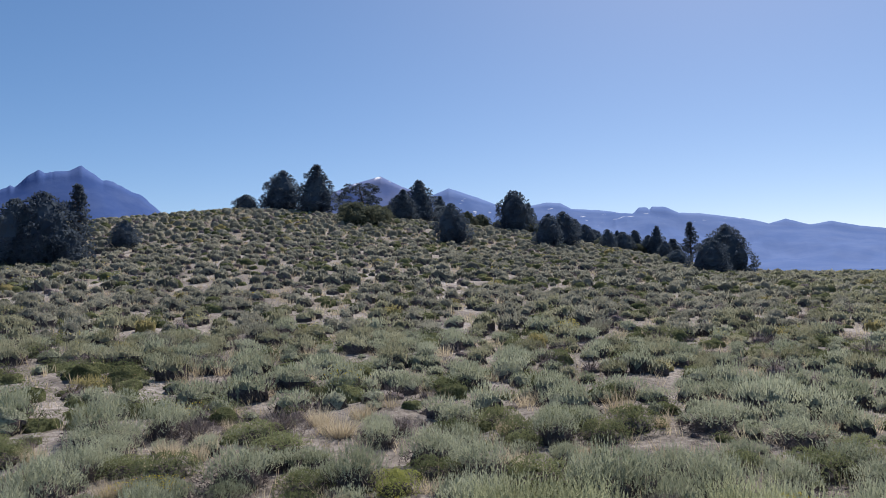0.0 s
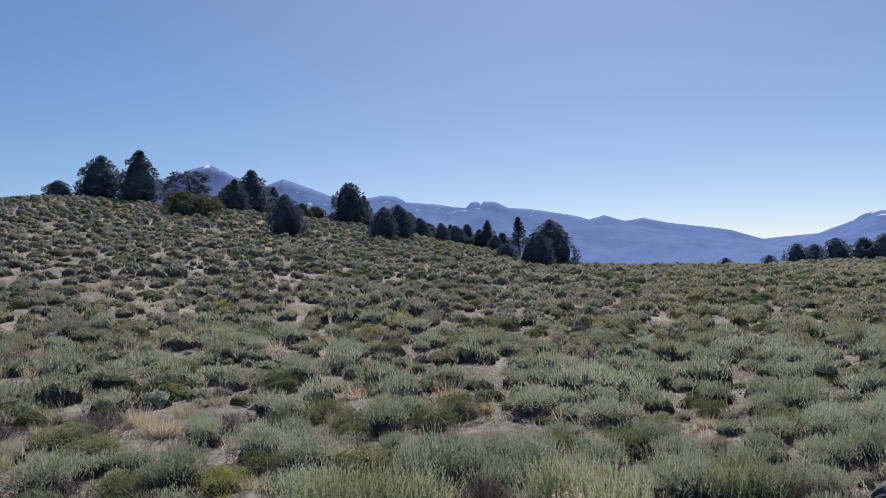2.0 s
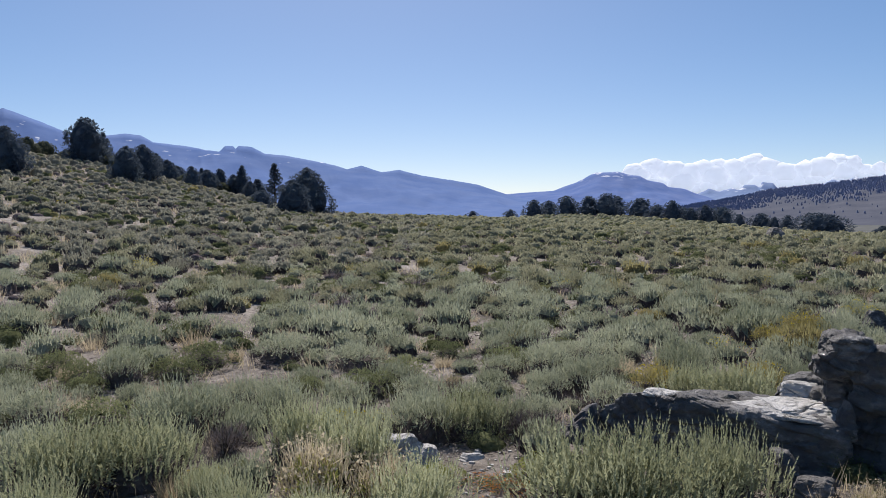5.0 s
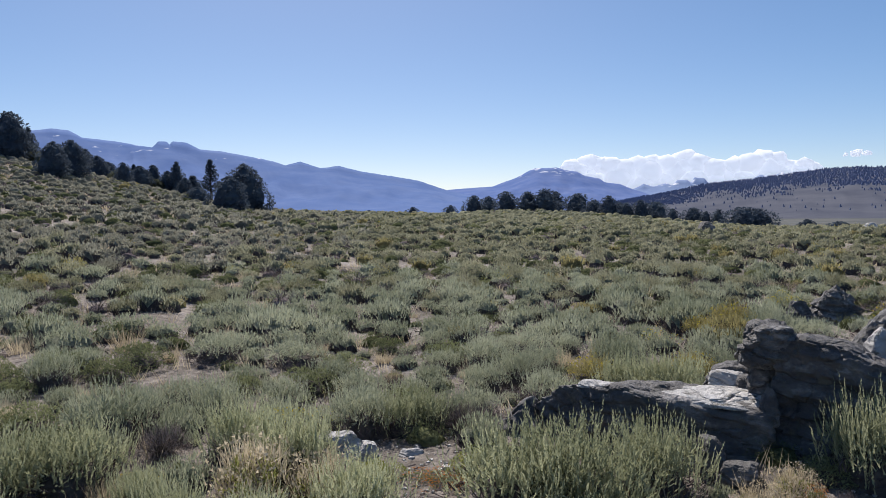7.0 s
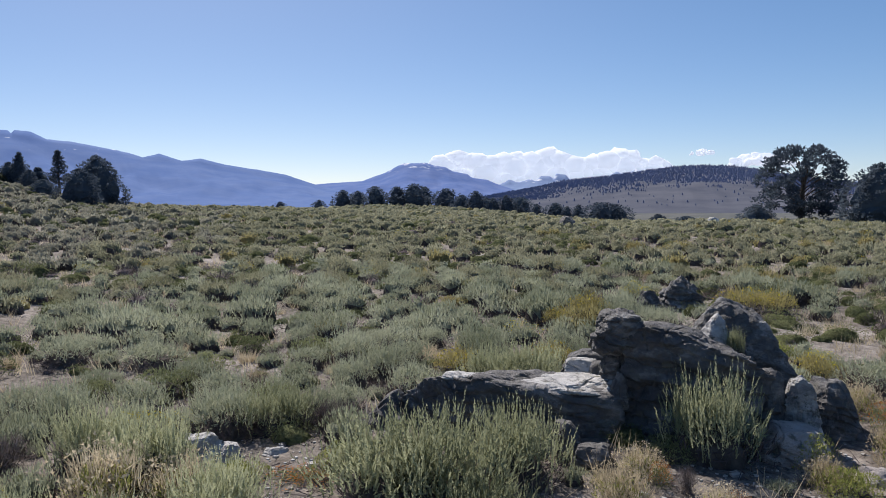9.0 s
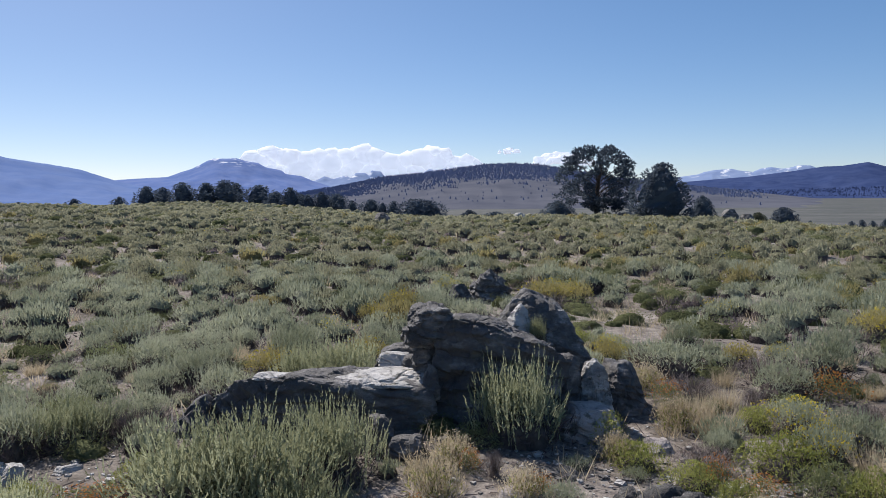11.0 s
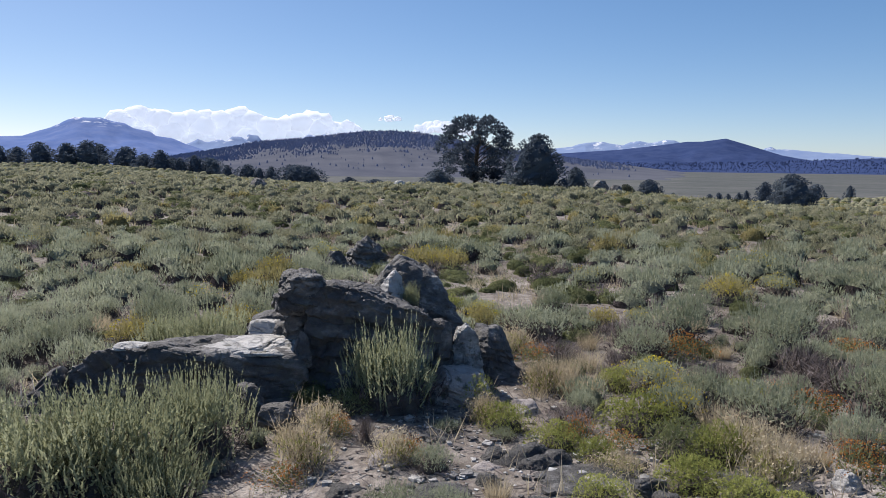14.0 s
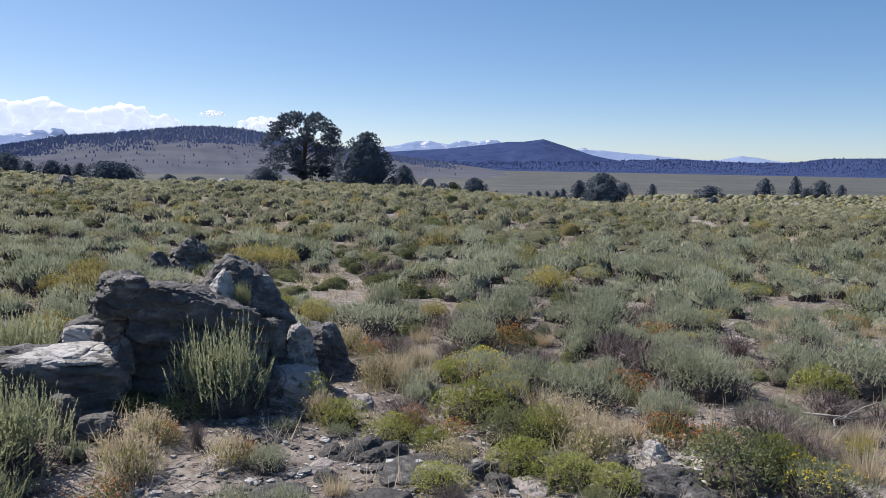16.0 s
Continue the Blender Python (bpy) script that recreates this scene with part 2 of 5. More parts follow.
def range_material(name, low, high, snow=0.0, snow_from=0.0, scale=0.01):
    """Far range: scree and forest with haze put into their bluish greys, gullies as relief, old snow in the high
    hollows.
    """
    m, nt = material(name)
    geo = nt.nodes.new("ShaderNodeNewGeometry")
    pos = geo.outputs["Position"]
    sep = nt.nodes.new("ShaderNodeSeparateXYZ")
    link(nt, pos, sep.inputs[0])
    n = noise_node(nt, pos, scale, 8.0, 0.62)
    col = ramp_node(nt, n, ((0.36, low), (0.64, high)))
    if snow:
        stretch = nt.nodes.new("ShaderNodeMapping")
        stretch.inputs["Scale"].default_value = (1.0, 1.0, 0.55)
        link(nt, pos, stretch.inputs["Vector"])
        patches = ramp_node(nt, noise_node(nt, stretch.outputs[0], 0.016, 4.0, 0.6), ((0.67 - snow, (0.0, 0.0, 0.0)), (0.74 - snow, (0.8, 0.8, 0.8))))
        h = nt.nodes.new("ShaderNodeMapRange")
        h.inputs["From Min"].default_value, h.inputs["From Max"].default_value = snow_from, snow_from + 25.0
        link(nt, sep.outputs[2], h.inputs["Value"])
        both = nt.nodes.new("ShaderNodeMath")
        both.operation = "MULTIPLY"
        link(nt, patches, both.inputs[0])
        link(nt, h.outputs[0], both.inputs[1])
        col = mix_node(nt, both.outputs[0], col, (0.80, 0.82, 0.86))
    bump = bump_node(nt, noise_node(nt, pos, scale * 3.0, 6.0, 0.6), 0.28, 8.0)
    surface(nt, col, 1.0, bump).inputs["Specular IOR Level"].default_value = 0.0
    return m


def plain_material(name, a, b, scale=14.0, rough=0.9, relief=0.01):
    m, nt = material(name)
    tc = nt.nodes.new("ShaderNodeTexCoord")
    n = noise_node(nt, tc.outputs["Object"], scale, 5.0, 0.6)
    surface(nt, ramp_node(nt, n, ((0.35, a), (0.65, b))), rough, bump_node(nt, n, 0.5, relief))
    return m


def cloud_material():
    """Sunlit vapour: white, light passes through it; an added glow stands in for scatter inside."""
    m, nt = material("cloud")
    d = nt.nodes.new("ShaderNodeBsdfDiffuse")
    t = nt.nodes.new("ShaderNodeBsdfTranslucent")
    # Emission added to whiten the clouds, which give off no light themselves.
    g = nt.nodes.new("ShaderNodeEmission")
    d.inputs[0].default_value = t.inputs[0].default_value = (0.75, 0.75, 0.75, 1)
    g.inputs[0].default_value, g.inputs[1].default_value = (0.70, 0.78, 0.92, 1), 0.32
    mix = nt.nodes.new("ShaderNodeMixShader")
    mix.inputs[0].default_value = 0.5
    link(nt, d.outputs[0], mix.inputs[1])
    link(nt, t.outputs[0], mix.inputs[2])
    both = nt.nodes.new("ShaderNodeAddShader")
    link(nt, mix.outputs[0], both.inputs[0])
    link(nt, g.outputs[0], both.inputs[1])
    o = nt.nodes.new("ShaderNodeOutputMaterial")
    link(nt, both.outputs[0], o.inputs["Surface"])
    return m


MAT = {
    "soil": ground_material(),
    "rock": rock_material(),
    # Colour of pale stones; on the outcrop it also paints sunlit tops.
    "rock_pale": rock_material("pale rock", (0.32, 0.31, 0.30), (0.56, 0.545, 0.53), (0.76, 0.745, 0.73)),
    "rock_small": rock_material("dark broken stone", (0.05, 0.048, 0.05), (0.135, 0.13, 0.127), (0.40, 0.39, 0.38), 3.5),
    "rock_lichen": rock_material("lichened rock", (0.06, 0.058, 0.06), (0.17, 0.166, 0.165), (0.52, 0.51, 0.50), 2.2),
    "rock_mottled": rock_material("mottled rock", (0.15, 0.148, 0.15), (0.40, 0.395, 0.39), (0.66, 0.65, 0.64), 2.4),
    "rock_pink": rock_material("pinkish rock", (0.26, 0.225, 0.21), (0.44, 0.395, 0.375), (0.60, 0.555, 0.53)),
    "sage": leaf_material("sage leaves", (0.208, 0.232, 0.150), (0.45, 0.468, 0.338), 0.42),
    # The same sage, brighter and yellower to paint sunlight on the tall front plants.
    "sage_fresh": leaf_material("sage leaves in sunlit tint", (0.234, 0.250, 0.146), (0.47, 0.484, 0.31), 0.45),
    # Olive-toned copies of the sage, darker for leaf shade that far shells lack.
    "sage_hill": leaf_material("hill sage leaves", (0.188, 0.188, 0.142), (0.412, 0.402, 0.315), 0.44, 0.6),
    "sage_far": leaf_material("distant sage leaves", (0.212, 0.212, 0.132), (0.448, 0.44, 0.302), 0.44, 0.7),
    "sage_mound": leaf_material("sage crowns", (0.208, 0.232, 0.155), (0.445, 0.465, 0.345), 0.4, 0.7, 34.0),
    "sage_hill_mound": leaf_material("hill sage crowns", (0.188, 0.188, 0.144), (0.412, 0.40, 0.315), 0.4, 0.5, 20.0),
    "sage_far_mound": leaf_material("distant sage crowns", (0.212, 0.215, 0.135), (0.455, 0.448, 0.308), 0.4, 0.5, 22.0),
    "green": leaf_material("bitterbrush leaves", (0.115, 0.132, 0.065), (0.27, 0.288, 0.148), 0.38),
    # Twiggy bush bases, with the shade under the crown painted into their colour.
    "skirt_mound": leaf_material("bush bases with shade in the colour", (0.082, 0.071, 0.072), (0.175, 0.152, 0.15), 0.2, 0.7, 40.0),
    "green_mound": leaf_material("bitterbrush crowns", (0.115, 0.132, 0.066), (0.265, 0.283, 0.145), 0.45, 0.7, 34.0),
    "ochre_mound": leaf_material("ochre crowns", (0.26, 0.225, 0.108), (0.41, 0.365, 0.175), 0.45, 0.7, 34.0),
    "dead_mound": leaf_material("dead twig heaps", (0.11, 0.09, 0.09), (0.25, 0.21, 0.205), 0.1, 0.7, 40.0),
    "lime": leaf_material("fresh green leaves", (0.19, 0.21, 0.06), (0.42, 0.435, 0.15), 0.45),
    "yellow": leaf_material("yellow flower heads", (0.46, 0.38, 0.04), (0.66, 0.55, 0.08), 0.3),
    "ochre": leaf_material("ochre plants", (0.275, 0.238, 0.108), (0.435, 0.385, 0.178), 0.4),
    "rust": leaf_material("rust flower heads", (0.38, 0.14, 0.04), (0.62, 0.29, 0.09), 0.3),
    "dead": leaf_material("dead twigs", (0.13, 0.105, 0.10), (0.30, 0.255, 0.24), 0.2),
    # Dark twigs, made darker still to paint the shade low in a bush.
    "skirt": leaf_material("dark inner twigs with base shade painted in", (0.05, 0.041, 0.046), (0.125, 0.104, 0.108), 0.15),
    "straw": leaf_material("dry grass", (0.38, 0.315, 0.21), (0.64, 0.555, 0.41), 0.45),
    # Needle green pushed towards blue: the haze veil over the trees, as colour.
    "needle": leaf_material("conifer needles", (0.058, 0.077, 0.107), (0.118, 0.147, 0.178), 0.4, 0.5),
    "olive": leaf_material("mountain mahogany leaves", (0.078, 0.088, 0.064), (0.165, 0.177, 0.128), 0.35, 0.5),
    "bark": plain_material("bark", (0.05, 0.038, 0.03), (0.14, 0.11, 0.09), 9.0, 0.95, 0.02),
    "twig": plain_material("grey wood", (0.07, 0.055, 0.045), (0.19, 0.16, 0.14), 30.0, 0.95, 0.004),
    "trail": plain_material("trodden pale soil", (0.24, 0.215, 0.18), (0.38, 0.345, 0.30), 2.0, 0.95, 0.02),
    "bleached": plain_material("bleached wood", (0.22, 0.20, 0.18), (0.38, 0.355, 0.33), 20.0, 0.9, 0.004),
    # Inner heap of a bush: its shade is in the colour.
    "core": plain_material("twigs and litter coloured dark for shade", (0.055, 0.046, 0.042), (0.12, 0.102, 0.088), 12.0, 1.0, 0.05),
    # Grass, forest and crowns of the far hills carry the haze's blue as colour.
    "grass_hill": range_material("dry grass slope tinted haze blue", (0.088, 0.096, 0.125), (0.12, 0.126, 0.152), scale=0.008),
    "forest": range_material("forest floor tinted haze blue", (0.034, 0.055, 0.138), (0.052, 0.076, 0.168), scale=0.02),
    "forest_trees": range_material("forest crowns tinted haze blue", (0.135, 0.162, 0.27), (0.17, 0.20, 0.30), scale=0.06),
    "ridge_trees": range_material("ridge crowns tinted haze blue", (0.04, 0.06, 0.135), (0.058, 0.08, 0.16), scale=0.06),
    # Haze painted into the base colours of the ranges: bluer and paler with distance.
    "near_range": range_material("range tinted haze blue-grey", (0.122, 0.188, 0.375), (0.155, 0.22, 0.40), 0.03, 205.0, 0.006),
    "peak": range_material("peak tinted dark haze blue", (0.055, 0.098, 0.25), (0.082, 0.128, 0.28), 0.0, 500.0, 0.006),
    "pyramid": range_material("peak tinted haze grey-blue", (0.105, 0.15, 0.31), (0.15, 0.185, 0.32), 0.055, 520.0, 0.008),
    "dome_range": range_material("dome tinted haze blue", (0.122, 0.185, 0.385), (0.165, 0.222, 0.41), 0.13, 160.0, 0.010),
    "far_range": range_material("range tinted pale haze blue", (0.19, 0.26, 0.43), (0.245, 0.315, 0.47), 0.10, 85.0, 0.01),
    "cloud": cloud_material(),
}


# ---- mesh helpers ----
def mesh_from(name, verts, faces, mat, smooth=False):
    """A mesh from arrays of vertices and of equal-sided faces."""
    verts, faces = np.asarray(verts, np.float32), np.asarray(faces, np.int32)
    me = bpy.data.meshes.new(name)
    me.vertices.add(len(verts))
    me.vertices.foreach_set("co", verts.ravel())
    me.loops.add(faces.size)
    me.loops.foreach_set("vertex_index", faces.ravel())
    me.polygons.add(len(faces))
    me.polygons.foreach_set("loop_start", np.arange(0, faces.size, faces.shape[1], dtype=np.int32))
    me.update(calc_edges=True)
    me.validate()
    me.polygons.foreach_set("use_smooth", np.full(len(faces), smooth))
    me.materials.append(mat)
    return me


def part(name, me, parent, label=""):
    ob = new(name, me)
    ob.parent = parent
    return tagged(ob, label)


def grid_faces(n, m):
    """Quads of a lattice of n rows by m columns."""
    i, j = np.meshgrid(np.arange(n - 1), np.arange(m - 1), indexing="ij")
    a = (i * m + j).ravel()
    return np.stack((a, a + 1, a + m + 1, a + m), 1)


def unit(v):
    return v / np.maximum(np.linalg.norm(v, axis=1, keepdims=True), 1e-9)


def cards(rng, base, way, length, width):
    """Single quads, for plants farther off."""
    n = len(base)
    length, width = np.broadcast_to(length, n)[:, None], np.broadcast_to(width, n)[:, None]
    side = unit(np.cross(way, unit(rng.normal(size=(n, 3))))) * width * 0.5
    end = base + way * length
    v = np.stack((base - side, base + side, end + side * 0.55, end - side * 0.55), 1).reshape(-1, 3)
    return v, np.arange(n)[:, None] * 4 + np.array([[0, 1, 2, 3]])


def wands(rng, base, way, length, leaves, leaf, width):
    """Upright stalks feathered with small leaves all along."""
    n = len(base)
    t = np.tile(np.linspace(0.05, 1.0, leaves), n)
    b, w, ln = np.repeat(base, leaves, 0), np.repeat(way, leaves, 0), np.repeat(np.broadcast_to(length, n), leaves)
    p = b + w * (t * ln)[:, None]
    out = unit(w * 0.9 + unit(rng.normal(size=(len(p), 3))) * (0.55 - 0.30 * t)[:, None])
    return sprigs(rng, p, out, leaf * rng.uniform(0.7, 1.3, len(p)), width * (1.15 - 0.5 * t))


def sprigs(rng, base, way, length, width, face=None, loose=0.5):
    """Narrow pointed triangles, one for each base point, turned outward along face where it is given."""
    n = len(base)
    length, width = np.broadcast_to(length, n)[:, None], np.broadcast_to(width, n)[:, None]
    turn = unit(rng.normal(size=(n, 3)))
    if face is not None:
        turn = unit(np.cross(way, unit(face + turn * loose)))
    side = unit(np.cross(way, turn)) * width * 0.62 if face is None else turn * width * 0.62
    v = np.stack((base - side, base + side, base + way * length), 1).reshape(-1, 3)
    return v, np.arange(n)[:, None] * 3 + np.array([[0, 1, 2]])


def dome_points(rng, n, radius, height, low=0.12, high=1.0):
    """Points over a bush made of several overlapping domes, and the way that twigs point there."""
    lobes = 6
    la = rng.uniform(0, 6.28) + np.arange(lobes) * 2.4
    lr = radius * np.where(np.arange(lobes) == 0, 0.05, rng.uniform(0.34, 0.62, lobes))
    size = rng.uniform(0.44, 0.62, lobes) * radius
    tall = height * (1.02 - 0.38 * (lr / radius) ** 1.3) * rng.uniform(0.86, 1.06, lobes)
    k = rng.integers(0, lobes, n)
    a = rng.uniform(0, 2 * np.pi, n)
    c = rng.uniform(low, high, n)
    s = np.sqrt(1 - c * c)
    lump = 1 + 0.14 * np.sin(3 * a + k) + 0.10 * np.sin(5 * a + 3 * c + 2 * k)
    p = np.stack((np.cos(la[k]) * lr[k] + np.cos(a) * s * size[k] * lump, np.sin(la[k]) * lr[k] + np.sin(a) * s * size[k] * lump, c * tall[k]), 1)
    out = unit(np.stack((np.cos(a) * s + p[:, 0] / radius * 0.4, np.sin(a) * s + p[:, 1] / radius * 0.4, c * 0.9), 1))
    return p, out


def halves(quads):
    """Each quad as two triangles."""
    return np.concatenate((quads[:, :3], quads[:, (0, 2, 3)]))


def core_mesh(rng, radius, height, n=9, m=4):
    """A low knobbly heap of twigs inside a bush, coloured dark for shade: rings closed by a top ring."""
    a = np.linspace(0, 2 * np.pi, n, endpoint=False)
    rings = []
    for k in range(m):
        t = k / (m - 1)
        rr = radius * math.sqrt(max(0.02, 1 - t * t)) * rng.uniform(0.85, 1.12, n)
        rings.append(np.stack((np.cos(a) * rr, np.sin(a) * rr, np.full(n, t * height - 0.03)), 1))
    v = np.concatenate(rings)
    f = [[k * n + i, k * n + (i + 1) % n, (k + 1) * n + (i + 1) % n, (k + 1) * n + i] for k in range(m - 1) for i in range(n)]
    return v, halves(np.array(f))


def mound(rng, radius, height, n, m):
    """The crown of a bush as one lumpy shell of several overlapping domes, down to the soil."""
    k = 5
    a = rng.uniform(0, 6.28) + np.arange(k) * 2.4
    d = radius * np.where(np.arange(k) == 0, 0.06, rng.uniform(0.32, 0.5, k))
    size = radius * rng.uniform(0.46, 0.66, k)
    tall = height * rng.uniform(0.72, 1.0, k) * (1.0 - 0.30 * d / radius)
    cx, cy = np.cos(a) * d, np.sin(a) * d

    def top(x, y):
        q = 1 - ((x[..., None] - cx) ** 2 + (y[..., None] - cy) ** 2) / size ** 2
        return (tall * np.sqrt(np.maximum(q, 0.0))).max(-1)

    t = np.linspace(0, 2 * np.pi, n, endpoint=False)
    steps = np.linspace(0.2, 1.3, 45) * radius
    reach = np.array([steps[max(1, int((top(np.cos(w) * steps, np.sin(w) * steps) > 0).sum()) - 1)] for w in t])
    v = []
    for i in range(m):
        f = math.sin(0.5 * math.pi * (i + 1) / m)
        x, y = np.cos(t + 0.2 * i) * reach * f, np.sin(t + 0.2 * i) * reach * f
        z = top(x, y) * rng.uniform(0.9, 1.08, n) if i < m - 1 else np.full(n, -0.04)
        if i == m - 1:
            x, y = x * 0.94, y * 0.94
        v.append(np.stack((x, y, z), 1))
    v = np.concatenate((np.array([(0.0, 0.0, float(top(np.zeros(1), np.zeros(1))[0]))]), *v))
    i = np.arange(n)
    f = [np.stack((np.zeros(n, int), 1 + i, 1 + (i + 1) % n), 1)]
    for k in range(m - 1):
        o = 1 + k * n
        f.append(halves(np.stack((o + i, o + n + i, o + n + (i + 1) % n, o + (i + 1) % n), 1)))
    return v, np.concatenate(f)


def stems(rng, n, radius, height, thick=0.012):
    """Bare crooked stems that fan out from the root: thin three-sided tapers."""
    vs, fs = [], []
    for k in range(n):
        a, lean = rng.uniform(0, 6.28), rng.uniform(0.2, 0.95)
        p = [np.array((0.0, 0.0, -0.03))]
        for s in (0.35, 0.7, 1.0):
            p.append(np.array((math.cos(a) * radius * lean * s, math.sin(a) * radius * lean * s, height * s * (1.05 - 0.45 * lean))) + rng.normal(size=3) * 0.03 * radius)
        for i, q in enumerate(p):
            w = thick * (1 - 0.27 * i)
            for c in range(3):
                vs.append(q + w * np.array((math.cos(c * 2.09), math.sin(c * 2.09), 0)))
        o = k * 12
        for i in range(3):
            for c in range(3):
                fs.append([o + i * 3 + c, o + i * 3 + (c + 1) % 3, o + i * 3 + 3 + (c + 1) % 3, o + i * 3 + 3 + c])
    return np.array(vs), halves(np.array(fs))


def join(pieces):
    vs, fs, o = [], [], 0
    for v, f in pieces:
        vs.append(v)
        fs.append(f + o)
        o += len(v)
    return np.concatenate(vs), np.concatenate(fs)


# ---- ground: one sheet from the feet to the horizon ----
def build_ground():
    b = np.radians(np.concatenate((np.arange(-40, 120, 0.6), np.arange(120, 320, 4.0))))
    r = np.concatenate(((0.0, 0.3), np.exp(np.linspace(math.log(0.6), math.log(4950.0), 190))))
    bb, rr = np.meshgrid(np.append(b, b[0] + 2 * math.pi), r, indexing="ij")
    x, y = rr * np.sin(bb), rr * np.cos(bb)
    v = np.stack((x, y, ground_z(x, y)), 2).reshape(-1, 3)
    f = grid_faces(len(b) + 1, len(r))
    me = mesh_from("ground", v, f[:, ::-1], MAT["soil"], True)
    tagged(new("ground", me), "pale sandy soil under sagebrush, rolling to a dry grass valley", "ground", kind="structure")


build_ground()


# ---- far ranges ----
def mountain(name, dist, depth, skyline, mat, label, relief=0.16, rough=0.012, seed=1, foot=VALLEY, gullies=9.0, sharp=1.3):
    """A range whose crest stands at dist; skyline: bearing and rise in degrees along the crest."""
    sb, se = np.array(skyline[0::2], float), np.array(skyline[1::2], float)
    n, m = max(60, int((sb[-1] - sb[0]) * 13)), 26
    b = np.linspace(sb[0], sb[-1], n)
    crest = EYE + dist * np.tan(np.radians(np.interp(b, sb, se)))
    def eased(a, wide):
        box = np.ones(2 * wide + 1) / (2 * wide + 1)
        for _ in range(2):
            a = np.convolve(np.pad(a, wide, mode="edge"), box, "valid")
        return a

    calm, middle = eased(crest, max(5, n // 12)), eased(crest, max(2, n // 45))
    verts = np.zeros((n, m, 3))
    for i in range(n):
        top = crest[i] - foot
        jag = sum(noise.noise((b[i] * f, seed * 7.1, 0)) / f ** 0.8 for f in (1.7, 3.9, 8.3)) * rough * dist * 0.05
        for j in range(m):
            v = j / (m - 4.0)
            stray = (1 - min(v, 1.0)) ** 0.6 * (3.0 * noise.noise((b[i] * 0.22, v * 2.6, seed + 2)) + 2.0 * noise.noise((b[i] * 0.6, v * 5.0, seed + 4)))
            even = float(np.interp(b[i] + stray, b, calm)) - foot
            if v <= 1:
                d = dist - depth * (1 - v)
                wave = noise.noise((b[i] * gullies * 0.03 + v * 1.5, v * 3.5, seed)) - 0.35 * abs(noise.noise((b[i] * gullies * 0.11 + v * 2.0, v * 2.0, seed + 9))) + 0.5 * noise.noise((b[i] * gullies * 0.08 - v * 3, v * 7.0, seed + 5))
                h = (even + (middle[i] - foot - even) * v ** (sharp * 3) + (crest[i] - middle[i]) * v ** 40) * (0.7 * v + 0.3 * v * v) + relief * even * wave * 4 * v * (1 - v) + jag * v ** 30
            else:
                d = dist + depth * (v - 1) * 2
                h = top * max(0.0, 1 - (v - 1) * 4) + jag
            a = math.radians(b[i])
            verts[i, j] = (d * math.sin(a), d * math.cos(a), foot + max(h, -3.0))
    me = mesh_from(name, verts.reshape(-1, 3), grid_faces(n, m)[:, ::-1], mat, True)
    return tagged(new(name, me), label, "mountain", kind="structure"), verts


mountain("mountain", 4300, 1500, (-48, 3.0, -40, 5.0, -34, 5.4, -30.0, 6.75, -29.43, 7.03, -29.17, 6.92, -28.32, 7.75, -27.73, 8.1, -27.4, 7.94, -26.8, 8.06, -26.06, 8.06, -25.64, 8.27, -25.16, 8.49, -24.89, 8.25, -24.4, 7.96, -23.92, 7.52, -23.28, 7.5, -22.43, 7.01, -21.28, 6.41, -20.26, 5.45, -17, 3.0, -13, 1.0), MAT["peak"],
         "steep rocky peak with a jagged summit, tinted dark haze blue", 0.06, 0.04, 3, gullies=4, sharp=2.6)
mountain("mountain", 4500, 1300, (-15, 3.5, -8.3, 6.6, -6.6, 7.3, -4.5, 7.85, -2.9, 7.05, -1.0, 6.3, 3, 4.5, 8, 2.0), MAT["pyramid"], "pyramid peak with a snow streak, tinted haze grey-blue", 0.07, 0.006, 5, gullies=12)
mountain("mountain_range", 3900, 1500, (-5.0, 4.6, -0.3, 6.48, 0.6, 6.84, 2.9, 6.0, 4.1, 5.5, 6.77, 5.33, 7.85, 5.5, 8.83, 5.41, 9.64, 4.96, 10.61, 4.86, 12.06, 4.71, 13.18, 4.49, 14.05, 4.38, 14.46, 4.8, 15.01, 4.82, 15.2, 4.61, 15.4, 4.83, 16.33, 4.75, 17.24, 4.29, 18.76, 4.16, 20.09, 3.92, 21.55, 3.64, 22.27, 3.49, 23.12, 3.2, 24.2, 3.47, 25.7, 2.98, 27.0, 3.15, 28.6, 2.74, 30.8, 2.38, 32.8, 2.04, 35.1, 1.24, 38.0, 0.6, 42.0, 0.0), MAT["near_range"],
         "long mountain range with a notched butte and snow gullies, tinted haze blue-grey", 0.10, 0.014, 8, gullies=10, sharp=4.0)
mountain("mountain", 4300, 1100, (31, 0.9, 33, 1.1, 35.43, 1.34, 36.94, 1.44, 38.41, 1.52, 39.25, 1.84, 40.1, 2.12, 40.96, 2.58, 41.48, 2.82, 42.34, 2.82, 43.12, 2.86, 43.73, 2.65, 44.61, 2.51, 45.14, 2.2, 46.21, 1.99, 46.57, 1.71, 47.66, 1.56, 48.39, 1.25, 49.49, 0.87, 51.5, 0.2), MAT["dome_range"], "broad domed mountain with thin summit snow, tinted haze blue", 0.09, 0.006, 11, gullies=12)
